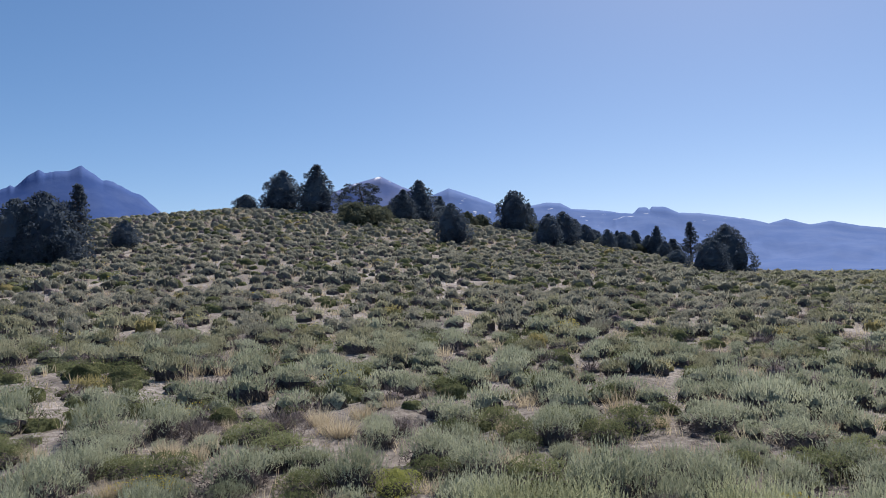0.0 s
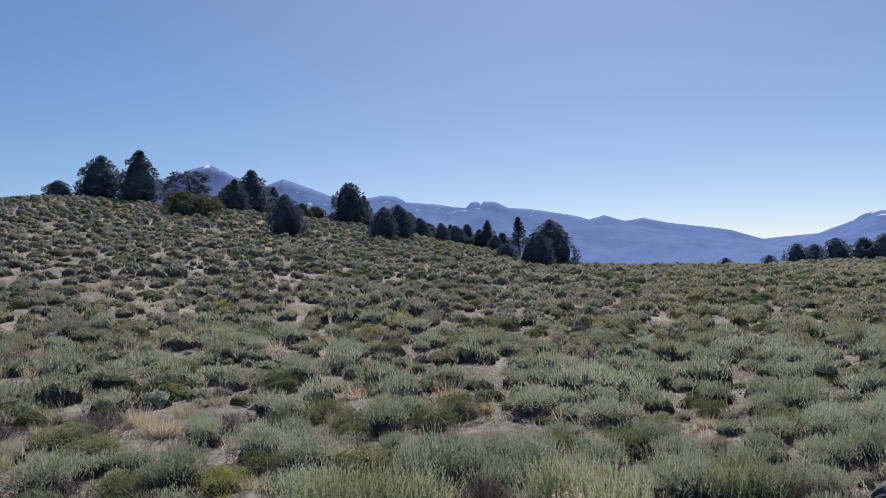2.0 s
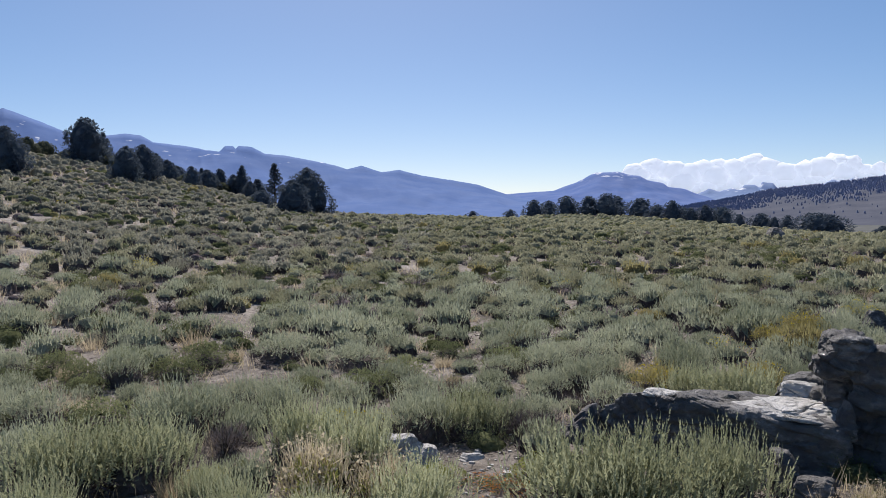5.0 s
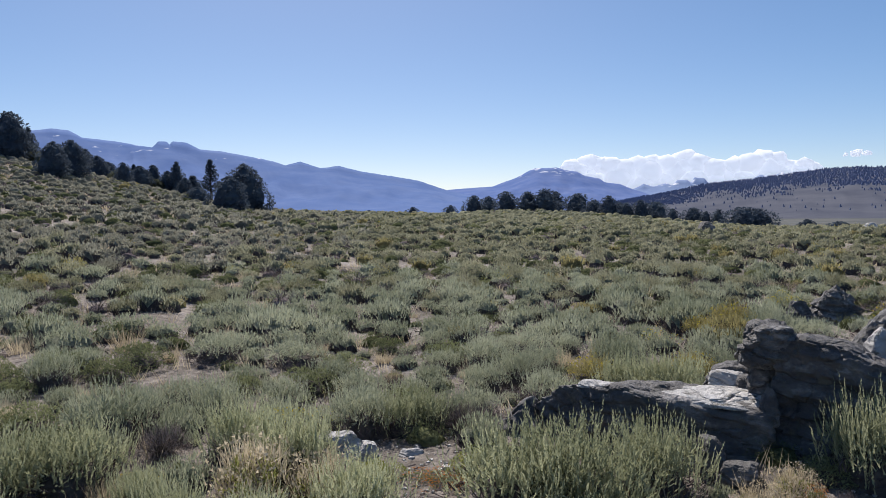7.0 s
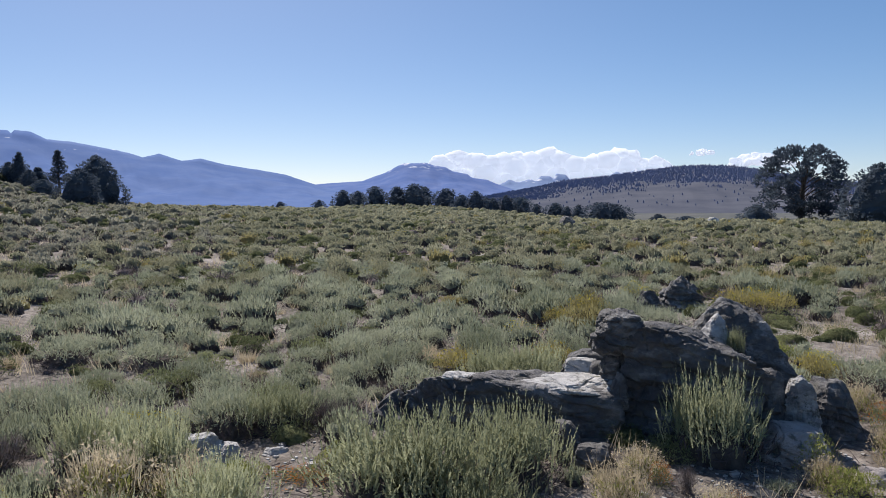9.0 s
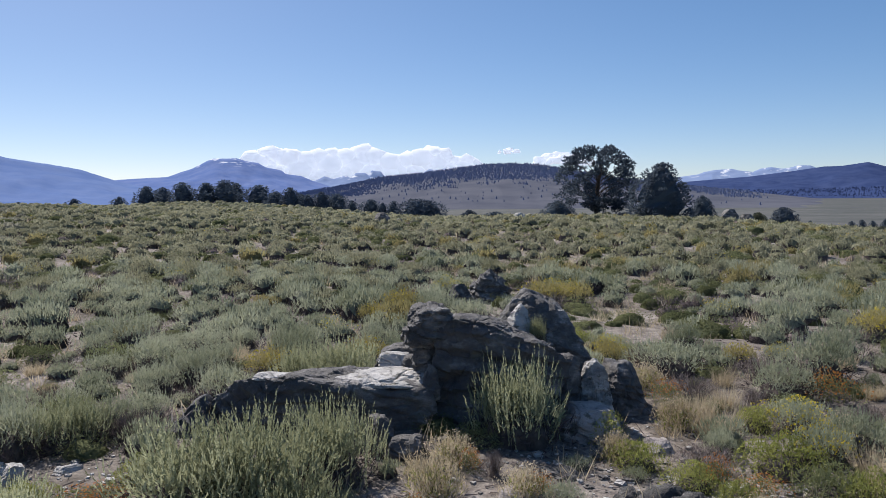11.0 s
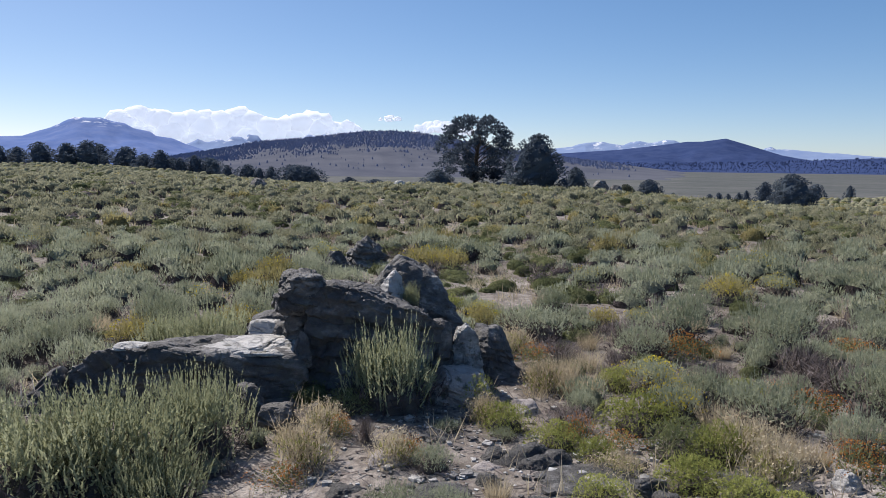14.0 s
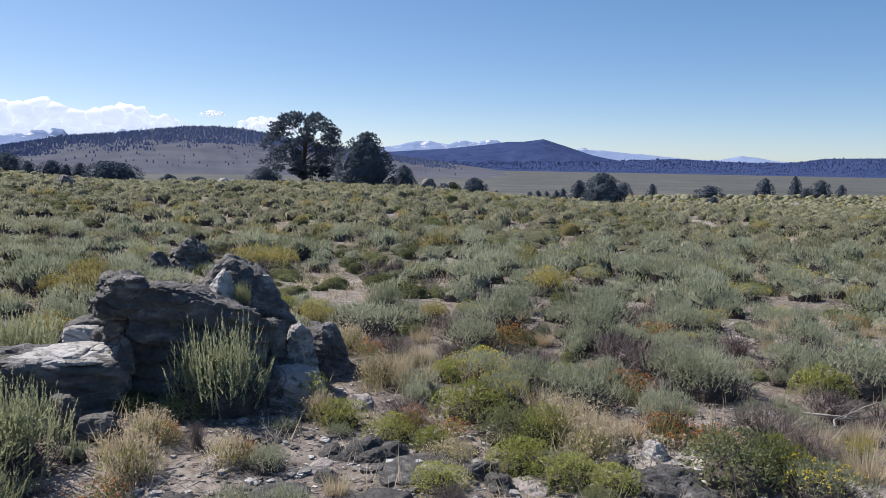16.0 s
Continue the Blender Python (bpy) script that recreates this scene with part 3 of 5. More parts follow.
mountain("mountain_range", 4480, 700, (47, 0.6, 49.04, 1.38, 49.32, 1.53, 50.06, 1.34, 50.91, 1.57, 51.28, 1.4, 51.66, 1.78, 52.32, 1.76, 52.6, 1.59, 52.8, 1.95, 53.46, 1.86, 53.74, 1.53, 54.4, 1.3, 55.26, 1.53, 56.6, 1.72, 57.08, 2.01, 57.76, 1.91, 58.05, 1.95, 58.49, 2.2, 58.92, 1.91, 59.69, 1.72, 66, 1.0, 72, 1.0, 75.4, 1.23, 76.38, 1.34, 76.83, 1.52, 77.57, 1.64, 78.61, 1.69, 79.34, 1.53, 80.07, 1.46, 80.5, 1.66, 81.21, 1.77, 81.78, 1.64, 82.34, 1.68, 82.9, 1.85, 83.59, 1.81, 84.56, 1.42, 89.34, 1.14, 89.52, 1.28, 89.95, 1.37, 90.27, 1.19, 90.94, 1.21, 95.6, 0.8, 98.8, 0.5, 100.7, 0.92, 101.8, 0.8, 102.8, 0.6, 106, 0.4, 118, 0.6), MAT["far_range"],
         "distant jagged range with old snow, tinted pale haze blue", 0.12, 0.012, 14, gullies=16)
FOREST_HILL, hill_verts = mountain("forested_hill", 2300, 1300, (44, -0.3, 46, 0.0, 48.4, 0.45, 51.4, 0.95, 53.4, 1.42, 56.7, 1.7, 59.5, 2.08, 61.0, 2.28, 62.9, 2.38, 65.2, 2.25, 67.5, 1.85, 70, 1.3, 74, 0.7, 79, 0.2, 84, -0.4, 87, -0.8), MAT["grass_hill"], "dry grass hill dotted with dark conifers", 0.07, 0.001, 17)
mountain("forested_hill", 3600, 900, (68, 0.3, 72, 0.6, 75.7, 0.85, 79.9, 1.15, 82.8, 1.5, 84.4, 1.72, 85.5, 1.74, 87.0, 1.95, 88.6, 1.46, 90.6, 0.82, 92.2, 0.5, 95, 0.3, 99, 0.1), MAT["forest"], "dark forested conical hill, tinted haze blue", 0.12, 0.004, 19)
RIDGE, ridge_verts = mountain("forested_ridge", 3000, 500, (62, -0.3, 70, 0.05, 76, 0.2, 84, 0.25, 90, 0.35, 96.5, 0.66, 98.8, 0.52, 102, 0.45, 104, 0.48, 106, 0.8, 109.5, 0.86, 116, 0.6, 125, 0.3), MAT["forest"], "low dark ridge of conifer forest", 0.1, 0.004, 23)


def far_trees(name, count, verts, seed, height, mat, label, high_bias):
    """Conifers of a far slope, as small four-sided spires."""
    rng = np.random.default_rng(seed)
    n, m, _ = verts.shape
    vs, fs, o = [], [], 0
    while o < count:
        i, j = rng.uniform(0, n - 1.01), rng.uniform(1, m - 4.01)
        keep = high_bias(i / n, j / (m - 4.0), rng)
        if not keep:
            continue
        a, c = int(i), int(j)
        u, w = i - a, j - c
        p = (verts[a, c] * (1 - u) + verts[a + 1, c] * u) * (1 - w) + (verts[a, c + 1] * (1 - u) + verts[a + 1, c + 1] * u) * w
        h = height * rng.uniform(0.4, 1.25) * (0.55 + 0.45 * j / m)
        ring = [(p[0] + math.cos(k * 1.571) * h * 0.46, p[1] + math.sin(k * 1.571) * h * 0.46, p[2] - 0.5 + h * 0.08) for k in range(4)]
        top = [(p[0] + math.cos(k * 1.571) * h * 0.15, p[1] + math.sin(k * 1.571) * h * 0.15, p[2] + h) for k in range(4)]
        vs += ring + top
        fs += [[o * 8 + k, o * 8 + (k + 1) % 4, o * 8 + 4 + (k + 1) % 4, o * 8 + 4 + k] for k in range(4)]
        o += 1
    tagged(new(name, mesh_from(name, vs, fs, mat)), label, "forest", kind="stuff")


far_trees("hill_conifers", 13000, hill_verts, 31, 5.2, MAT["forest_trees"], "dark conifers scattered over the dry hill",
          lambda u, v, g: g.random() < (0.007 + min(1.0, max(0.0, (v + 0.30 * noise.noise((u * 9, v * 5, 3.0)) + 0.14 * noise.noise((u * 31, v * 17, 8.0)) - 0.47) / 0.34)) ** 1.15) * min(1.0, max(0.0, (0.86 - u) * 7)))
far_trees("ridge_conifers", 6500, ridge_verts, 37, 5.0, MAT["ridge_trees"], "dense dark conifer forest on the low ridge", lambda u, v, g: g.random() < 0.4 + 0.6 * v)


# ---- clouds on the horizon ----
def cloud(bearing, width, base, top, seed, label):
    """A heap of overlapping billows, flat below."""
    rng = np.random.default_rng(seed)
    dist = 4880.0
    bm = bmesh.new()
    for k in range(int(10 + width * 9)):
        s = rng.uniform(-0.5, 0.5)
        crown = (1 - (2 * s) ** 2) ** 0.5
        b = math.radians(bearing + s * width)
        up = rng.uniform(0.0, 1.0) ** 1.3 * crown
        z = EYE + dist * math.tan(math.radians(base + (top - base) * 0.86 * up))
        size = dist * math.radians((top - base) * rng.uniform(0.18, 0.38))
        d = dist + rng.uniform(-40, 40)
        m = Matrix.Translation((d * math.sin(b), d * math.cos(b), z)) @ Matrix.Diagonal((size * 1.3, size * 1.3, size, 1))
        bmesh.ops.create_icosphere(bm, subdivisions=2, radius=1.0, matrix=m)
    for v in bm.verts:
        q = v.co * 0.02
        v.co += Vector((noise.noise(q), noise.noise(q + Vector((9, 2, 4))), noise.noise(q + Vector((3, 7, 1))))) * 18 + noise.noise_vector(v.co * 0.05) * 6
        low = EYE + dist * math.tan(math.radians(base))
        v.co.z = max(v.co.z, low + (v.co.z - low) * 0.25)
    me = bpy.data.meshes.new("cloud")
    bm.to_mesh(me)
    bm.free()
    for p in me.polygons:
        p.use_smooth = True
    me.materials.append(MAT["cloud"])
    tagged(new("cloud", me), label, "cloud", kind="structure")


cloud(46.0, 6.0, 1.5, 3.45, 1, "low white cumulus over the domed mountain")
cloud(51.5, 9.0, 1.2, 3.65, 2, "bright white cumulus bank on the horizon")
cloud(57.0, 7.5, 1.4, 3.65, 3, "bright white cumulus bank on the horizon")
cloud(63.0, 1.6, 3.1, 3.5, 4, "small white cloud puff")
cloud(67.0, 4.0, 2.2, 3.1, 5, "small white cumulus behind the hill")


# ---- trees ----
def limb(p, q, w0, w1, sides=6):
    d = unit(np.array([q - p]))[0]
    a = unit(np.cross([d], [(0.3, 0.9, 0.1)]))[0]
    b = np.cross(d, a)
    t = np.arange(sides) * 2 * np.pi / sides
    ring = lambda c, w: c + w * (np.cos(t)[:, None] * a + np.sin(t)[:, None] * b)
    f = [[i, (i + 1) % sides, sides + (i + 1) % sides, sides + i] for i in range(sides)]
    return np.concatenate((ring(p, w0), ring(q, w1))), np.array(f)


TREES = {
    # height, width, lowest leaves, clumps, clump size, fullness near the top
    "juniper": (5.0, 4.2, 0.02, 240, 0.31, 0.42),
    "fir": (6.0, 3.6, 0.05, 230, 0.30, 0.86),
    "round": (5.0, 4.6, 0.03, 250, 0.32, 0.30),
    "pine": (6.0, 2.4, 0.28, 90, 0.34, 0.75),
    "flat": (5.0, 4.4, 0.35, 110, 0.36, 0.15),
    "shrub": (2.6, 3.6, 0.02, 170, 0.30, 0.4),
    "big": (6.8, 7.0, 0.16, 900, 0.34, 0.25),
}
TREE_LABEL = {
    "juniper": ("dense dark green juniper with foliage to the ground", "tree"),
    "fir": ("dark pointed pinyon pine with ragged outline", "tree"),
    "round": ("broad rounded dark juniper", "tree"),
    "pine": ("slim open pine with bare lower trunk", "tree"),
    "flat": ("flat-topped weathered pine on the hill crest", "tree"),
    "shrub": ("olive-green mountain mahogany shrub", "shrub"),
    "big": ("large spreading pine with open crown and dark trunk", "tree"),
}
tree_made = {}


def crown_profile(kind, t, low, power):
    """Half-width of the crown up the tree, from 0 to 1: oval for junipers, tapered for the rest."""
    if kind in ("juniper", "round", "shrub"):
        return np.clip(1 - np.clip(t, 0, 1) ** (2.7 if kind == "juniper" else 3.0), 0.004, 1) ** (0.72 if kind == "juniper" else 0.58)
    if kind == "fir":
        return np.clip(1 - np.clip(t, 0, 1) ** 1.7, 0.004, 1) ** 0.85
    return np.clip(1 - (t - low) / (1.02 - low), 0.01, 1) ** power


def build_tree(kind, variant, far):
    H, W, low, clumps, size, power = TREES[kind]
    rng = np.random.default_rng(100 + variant * 13 + len(kind) * 7)
    root = new("tree" if kind != "shrub" else "shrub")
    tagged(root, TREE_LABEL[kind][0], TREE_LABEL[kind][1], "trees on the hills" if kind != "shrub" else "shrubs on the hill")
    wood = []
    joints = [np.array((0, 0, -0.25))]
    for k in range(1, 5):
        joints.append(np.array((rng.normal() * 0.05 * W * k / 4, rng.normal() * 0.05 * W * k / 4, H * 0.9 * k / 4)))
    for k in range(4):
        w = 0.045 * H * (0.7 if kind in ("fir", "pine") else 1.0)
        wood.append(limb(joints[k], joints[k + 1], w * (1 - k / 4.4), w * (1 - (k + 1) / 4.4), 8))
    pads = []
    if kind == "big":
        for k in range(84):
            t = 0.20 + 0.78 * ((k + rng.uniform(0, 1)) / 84)
            a = k * 2.4 + rng.uniform(-0.4, 0.4)
            reach = W * 0.47 * math.sqrt(max(0.03, 1 - ((t - 0.50) / 0.51) ** 2)) * (rng.uniform(0.82, 1.0) if k % 4 else rng.uniform(0.3, 0.75))
            q = np.array((math.cos(a) * reach, math.sin(a) * reach, H * t))
            pads.append((q, rng.uniform(0.55, 0.85), 0.55))
            p = joints[0] + (joints[4] - joints[0]) * max(0.14, (q[2] / H) * 0.74)
            bend = p * 0.45 + q * 0.55 + np.array((0, 0, 0.18))
            if k % 2 == 0:
                wood += [limb(p, bend, 0.05, 0.03), limb(bend, q, 0.03, 0.012)]
        for k in range(12):
            a = rng.uniform(2.0, 4.3)
            pads.append((np.array((math.cos(a) * rng.uniform(1.2, 2.9), math.sin(a) * rng.uniform(0.5, 1.8), rng.uniform(0.5, 1.9))), rng.uniform(0.4, 0.6), 0.7))
    else:
        ph = rng.uniform(0, 6.28, 3)
        for k in range(clumps // 2):
            t = low + (1 - low) * min(0.985, ((k + rng.uniform(0, 1)) / (clumps // 2)) ** (1.35 if kind not in ("flat", "pine") else 0.9))
            a = k * 2.4 + rng.uniform(-0.5, 0.5)
            pr = float(crown_profile(kind, np.array([t]), low, power)[0]) * min(1.0, max(0.6, (t - low + 0.15) / 0.30))
            if kind in ("pine", "fir"):
                pr *= 0.94 + 0.14 * math.sin(t * H * 5.2 + ph[0] + math.sin(a * 2 + ph[1]))
            lump = 1 + 0.12 * math.sin(3 * a + 6 * t + ph[1])
            own = size * rng.uniform(1.0, 1.7) * (0.6 + 0.4 * pr)
            reach = max(0.0, W * 0.52 * pr * min(lump, 1.08) - own * 0.35) * (1.0 if k % 5 else rng.uniform(0.4, 0.9))
            lean = (joints[4] - joints[0]) * np.array((t, t, 0))
            q = np.array((math.cos(a) * reach, math.sin(a) * reach, t * H - own * 0.45)) + lean
            pads.append((q, own, 0.85 if kind not in ("pine", "flat") else 0.5))
            if k % (3 if kind != "pine" else 1) == 0:
                wood.append(limb(np.array((0, 0, max(0.1, q[2] * 0.86))) + lean * 0.8, q, 0.035, 0.012, 5))
    per = {"big": 120, "pine": 44, "flat": 44}.get(kind, 10 if far else 34)
    n = len(pads) * per
    c, own, squash = (np.repeat(np.array([p[i] for p in pads]), per, 0) for i in range(3))
    way = unit(rng.normal(size=(n, 3)) + np.array((0, 0, 0.35)))
    base = c + way * (own * rng.uniform(0.45, 1.0, n))[:, None] * np.stack((np.ones(n), np.ones(n), squash), 1)
    out = unit(way * 0.8 + unit(base * np.array((1, 1, 0.3))) * 0.3 + rng.normal(size=(n, 3)) * 0.45 + np.array((0, 0, 0.3)))
    v, f = cards(rng, base - out * 0.05, out, size * rng.uniform(0.35, 0.75, n) * (1.5 if far else 0.9), size * rng.uniform(0.24, 0.46, n) * (1.5 if far else 1.0))
    if kind not in ("big", "pine", "flat"):
        rings, m = 14, 10
        ta = np.linspace(0, 2 * np.pi, rings, endpoint=False)
        heap = []
        for k in range(m):
            h = low + (0.95 - low) * k / (m - 1)
            pr = float(crown_profile(kind, np.array([h]), low, power)[0]) * min(1.0, max(0.6, (h - low + 0.15) / 0.30))
            bulge = 1 + 0.12 * np.sin(3 * ta + 6 * h + ph[1]) + 0.06 * np.sin(5 * ta - 9 * h + ph[2])
            rad = W * 0.5 * (0.66 if kind == "fir" else 0.74) * (0.82 if far else 1.0) * pr * np.minimum(bulge, 1.08) * rng.uniform(0.88, 1.06, rings)
            heap.append(np.stack((np.cos(ta) * rad, np.sin(ta) * rad, np.full(rings, h * H * 0.95)), 1) + (joints[4] - joints[0]) * np.array((h, h, 0)))
        quads = [[k * rings + i, k * rings + (i + 1) % rings, (k + 1) * rings + (i + 1) % rings, (k + 1) * rings + i] for k in range(m - 1) for i in range(rings)]
        v, f = join([(v, f), (np.concatenate(heap), np.array(quads))])
    part("trunk", mesh_from("trunk", *join(wood), MAT["bark"], True), root, "rough dark trunk with limbs")
    part("crown", mesh_from("crown", v, f, MAT["olive" if kind == "shrub" else "needle"]), root)
    return root


def tree(kind, bearing, distance, height, width):
    variant = (len(tree_made) + int(bearing * 3)) % 3
    spin = pose(*spot(bearing, distance, 0.05), 0, 0, (bearing * 37) % 360)
    key = (kind, variant, distance > 115)
    if key not in tree_made:
        tree_made[key] = build_tree(*key)
        tree_made[key]["used"] = 0
    H, W = TREES[kind][:2]
    first = tree_made[key]
    m = spin @ Matrix.Diagonal((width / W, width / W, height / H, 1))
    if not first["used"]:
        first["used"] = 1
        first.matrix_basis = m
    else:
        ob = copy_thing(first, Matrix.Identity(4))
        ob.matrix_basis = m



tree("juniper", -29.3, 56, 4.3, 3.6)
tree("juniper", -27.2, 56, 4.8, 4.9)
tree("juniper", -28.1, 55, 3.0, 2.8)
tree("juniper", -26.1, 55, 2.6, 2.5)
tree("pine", -25.4, 58, 5.2, 2.4)
tree("juniper", -22.5, 64, 2.2, 2.5)
tree("juniper", -14.3, 100, 2.1, 3.6)
tree("juniper", -11.8, 100, 5.4, 5.4)
tree("fir", -9.4, 96, 6.1, 6.2)
tree("flat", -5.9, 100, 4.5, 5.6)
tree("shrub", -6.3, 80, 2.5, 4.0)
tree("shrub", -5.1, 82, 2.2, 3.4)
tree("shrub", -3.9, 106, 2.4, 3.6)
tree("fir", -1.7, 103, 5.8, 6.6)
tree("fir", -2.8, 96, 4.0, 4.1)
tree("fir", -0.2, 107, 4.4, 3.4)
tree("juniper", 0.8, 67, 3.5, 3.3)
tree("round", 5.3, 97, 5.3, 4.7)
tree("fir", 6.5, 100, 4.2, 3.0)
tree("shrub", 2.9, 106, 2.3, 3.0)
tree("shrub", 4.2, 107, 1.7, 4.0)
tree("shrub", 5.6, 103, 1.6, 3.8)
tree("juniper", 7.7, 75, 3.2, 2.9)
tree("juniper", 8.8, 79, 3.6, 3.7)
tree("fir", 9.8, 112, 4.0, 4.4)
tree("juniper", 11.2, 110, 2.8, 3.6)
tree("juniper", 12.2, 94, 2.4, 2.1)
tree("juniper", 13.3, 100, 2.6, 3.1)
tree("shrub", 14.2, 100, 1.4, 2.1)
tree("juniper", 14.9, 101, 2.8, 2.8)
tree("fir", 15.6, 100, 4.1, 3.0)
tree("fir", 16.7, 100, 2.9, 4.4)
tree("juniper", 16.1, 96, 2.2, 2.0)
tree("juniper", 16.9, 77, 1.5, 2.3)
tree("pine", 17.9, 95, 5.1, 2.4)
tree("juniper", 19.0, 61, 2.7, 3.1)
tree("juniper", 20.2, 66, 4.1, 4.2)
tree("juniper", 25.0, 120, 0.9, 1.1)
tree("juniper", 28.5, 120, 0.8, 1.2)
tree("juniper", 29.2, 123, 1.0, 1.7)
tree("juniper", 30.5, 127, 0.6, 1.4)
tree("juniper", 32.5, 155, 2.1, 3.4)
tree("juniper", 35.2, 148, 2.2, 3.2)
tree("juniper", 36.9, 219, 5.2, 7.1)
tree("juniper", 38.0, 228, 5.0, 7.8)
tree("juniper", 39.5, 216, 5.6, 7.8)
tree("juniper", 41.1, 213, 5.4, 8.4)
tree("round", 42.2, 211, 6.2, 8.4)
tree("juniper", 43.0, 219, 5.9, 6.7)
tree("round", 44.5, 226, 6.2, 9.8)
tree("juniper", 45.7, 215, 4.3, 6.2)
tree("juniper", 46.8, 212, 5.6, 6.7)
tree("juniper", 47.6, 217, 4.2, 5.1)
tree("juniper", 48.2, 210, 4.1, 5.2)
tree("juniper", 49.2, 211, 5.2, 6.2)
tree("round", 50.3, 216, 5.3, 8.5)
tree("juniper", 51.4, 150, 2.6, 3.3)
tree("juniper", 52.7, 152, 3.1, 5.2)
tree("juniper", 53.6, 149, 2.6, 2.7)
tree("juniper", 54.4, 157, 3.2, 3.7)
tree("round", 56.0, 149, 3.8, 8.1)
tree("round", 57.0, 150, 3.6, 7.6)
tree("juniper", 60.1, 74, 1.1, 1.8)
tree("round", 62.0, 67, 0.8, 2.1)
tree("round", 63.8, 67, 0.6, 1.4)
tree("juniper", 66.8, 69, 1.7, 3.2)
tree("big", 69.5, 72, 6.6, 7.4)
tree("juniper", 73.8, 66, 4.7, 5.1)
tree("juniper", 76.8, 68, 2.2, 2.2)
tree("shrub", 80.5, 62, 0.9, 1.3)
tree("round", 82.2, 65, 1.5, 2.0)
tree("juniper", 83.7, 68, 0.7, 0.6)
tree("juniper", 86.2, 170, 1.9, 1.9)
tree("juniper", 86.8, 173, 2.2, 1.9)
tree("juniper", 87.4, 151, 2.1, 1.7)
tree("juniper", 88.1, 158, 2.2, 1.7)
tree("juniper", 88.6, 168, 2.6, 2.1)
tree("shrub", 87.7, 124, 1.3, 2.8)
tree("juniper", 89.7, 157, 4.1, 3.9)
tree("round", 91.6, 110, 4.7, 5.7)
tree("round", 92.8, 156, 3.3, 3.9)
tree("shrub", 90.7, 122, 0.9, 2.1)
tree("juniper", 94.9, 156, 2.7, 2.1)
tree("round", 98.8, 136, 2.3, 4.8)
tree("round", 99.0, 108, 1.3, 1.7)
tree("juniper", 102.4, 156, 3.7, 3.4)
tree("juniper", 101.8, 152, 1.4, 1.2)
tree("juniper", 104.3, 156, 4.1, 2.3)
tree("round", 105.0, 150, 1.9, 2.3)
tree("round", 105.8, 149, 3.2, 3.5)
tree("juniper", 107.1, 146, 2.4, 1.8)
tree("shrub", -7.0, 84, 2.0, 2.3)
tree("shrub", 2.0, 100, 2.1, 2.2)
tree("shrub", -4.4, 84, 1.8, 2.3)
tree("juniper", -3.4, 99, 3.4, 3.0)
tree("juniper", 10.5, 104, 2.9, 3.2)
tree("fir", 12.8, 104, 2.8, 2.4)
tree("juniper", 14.0, 103, 3.2, 2.6)
tree("shrub", 11.7, 100, 1.5, 2.2)
tree("shrub", 6.9, 98, 1.7, 2.5)


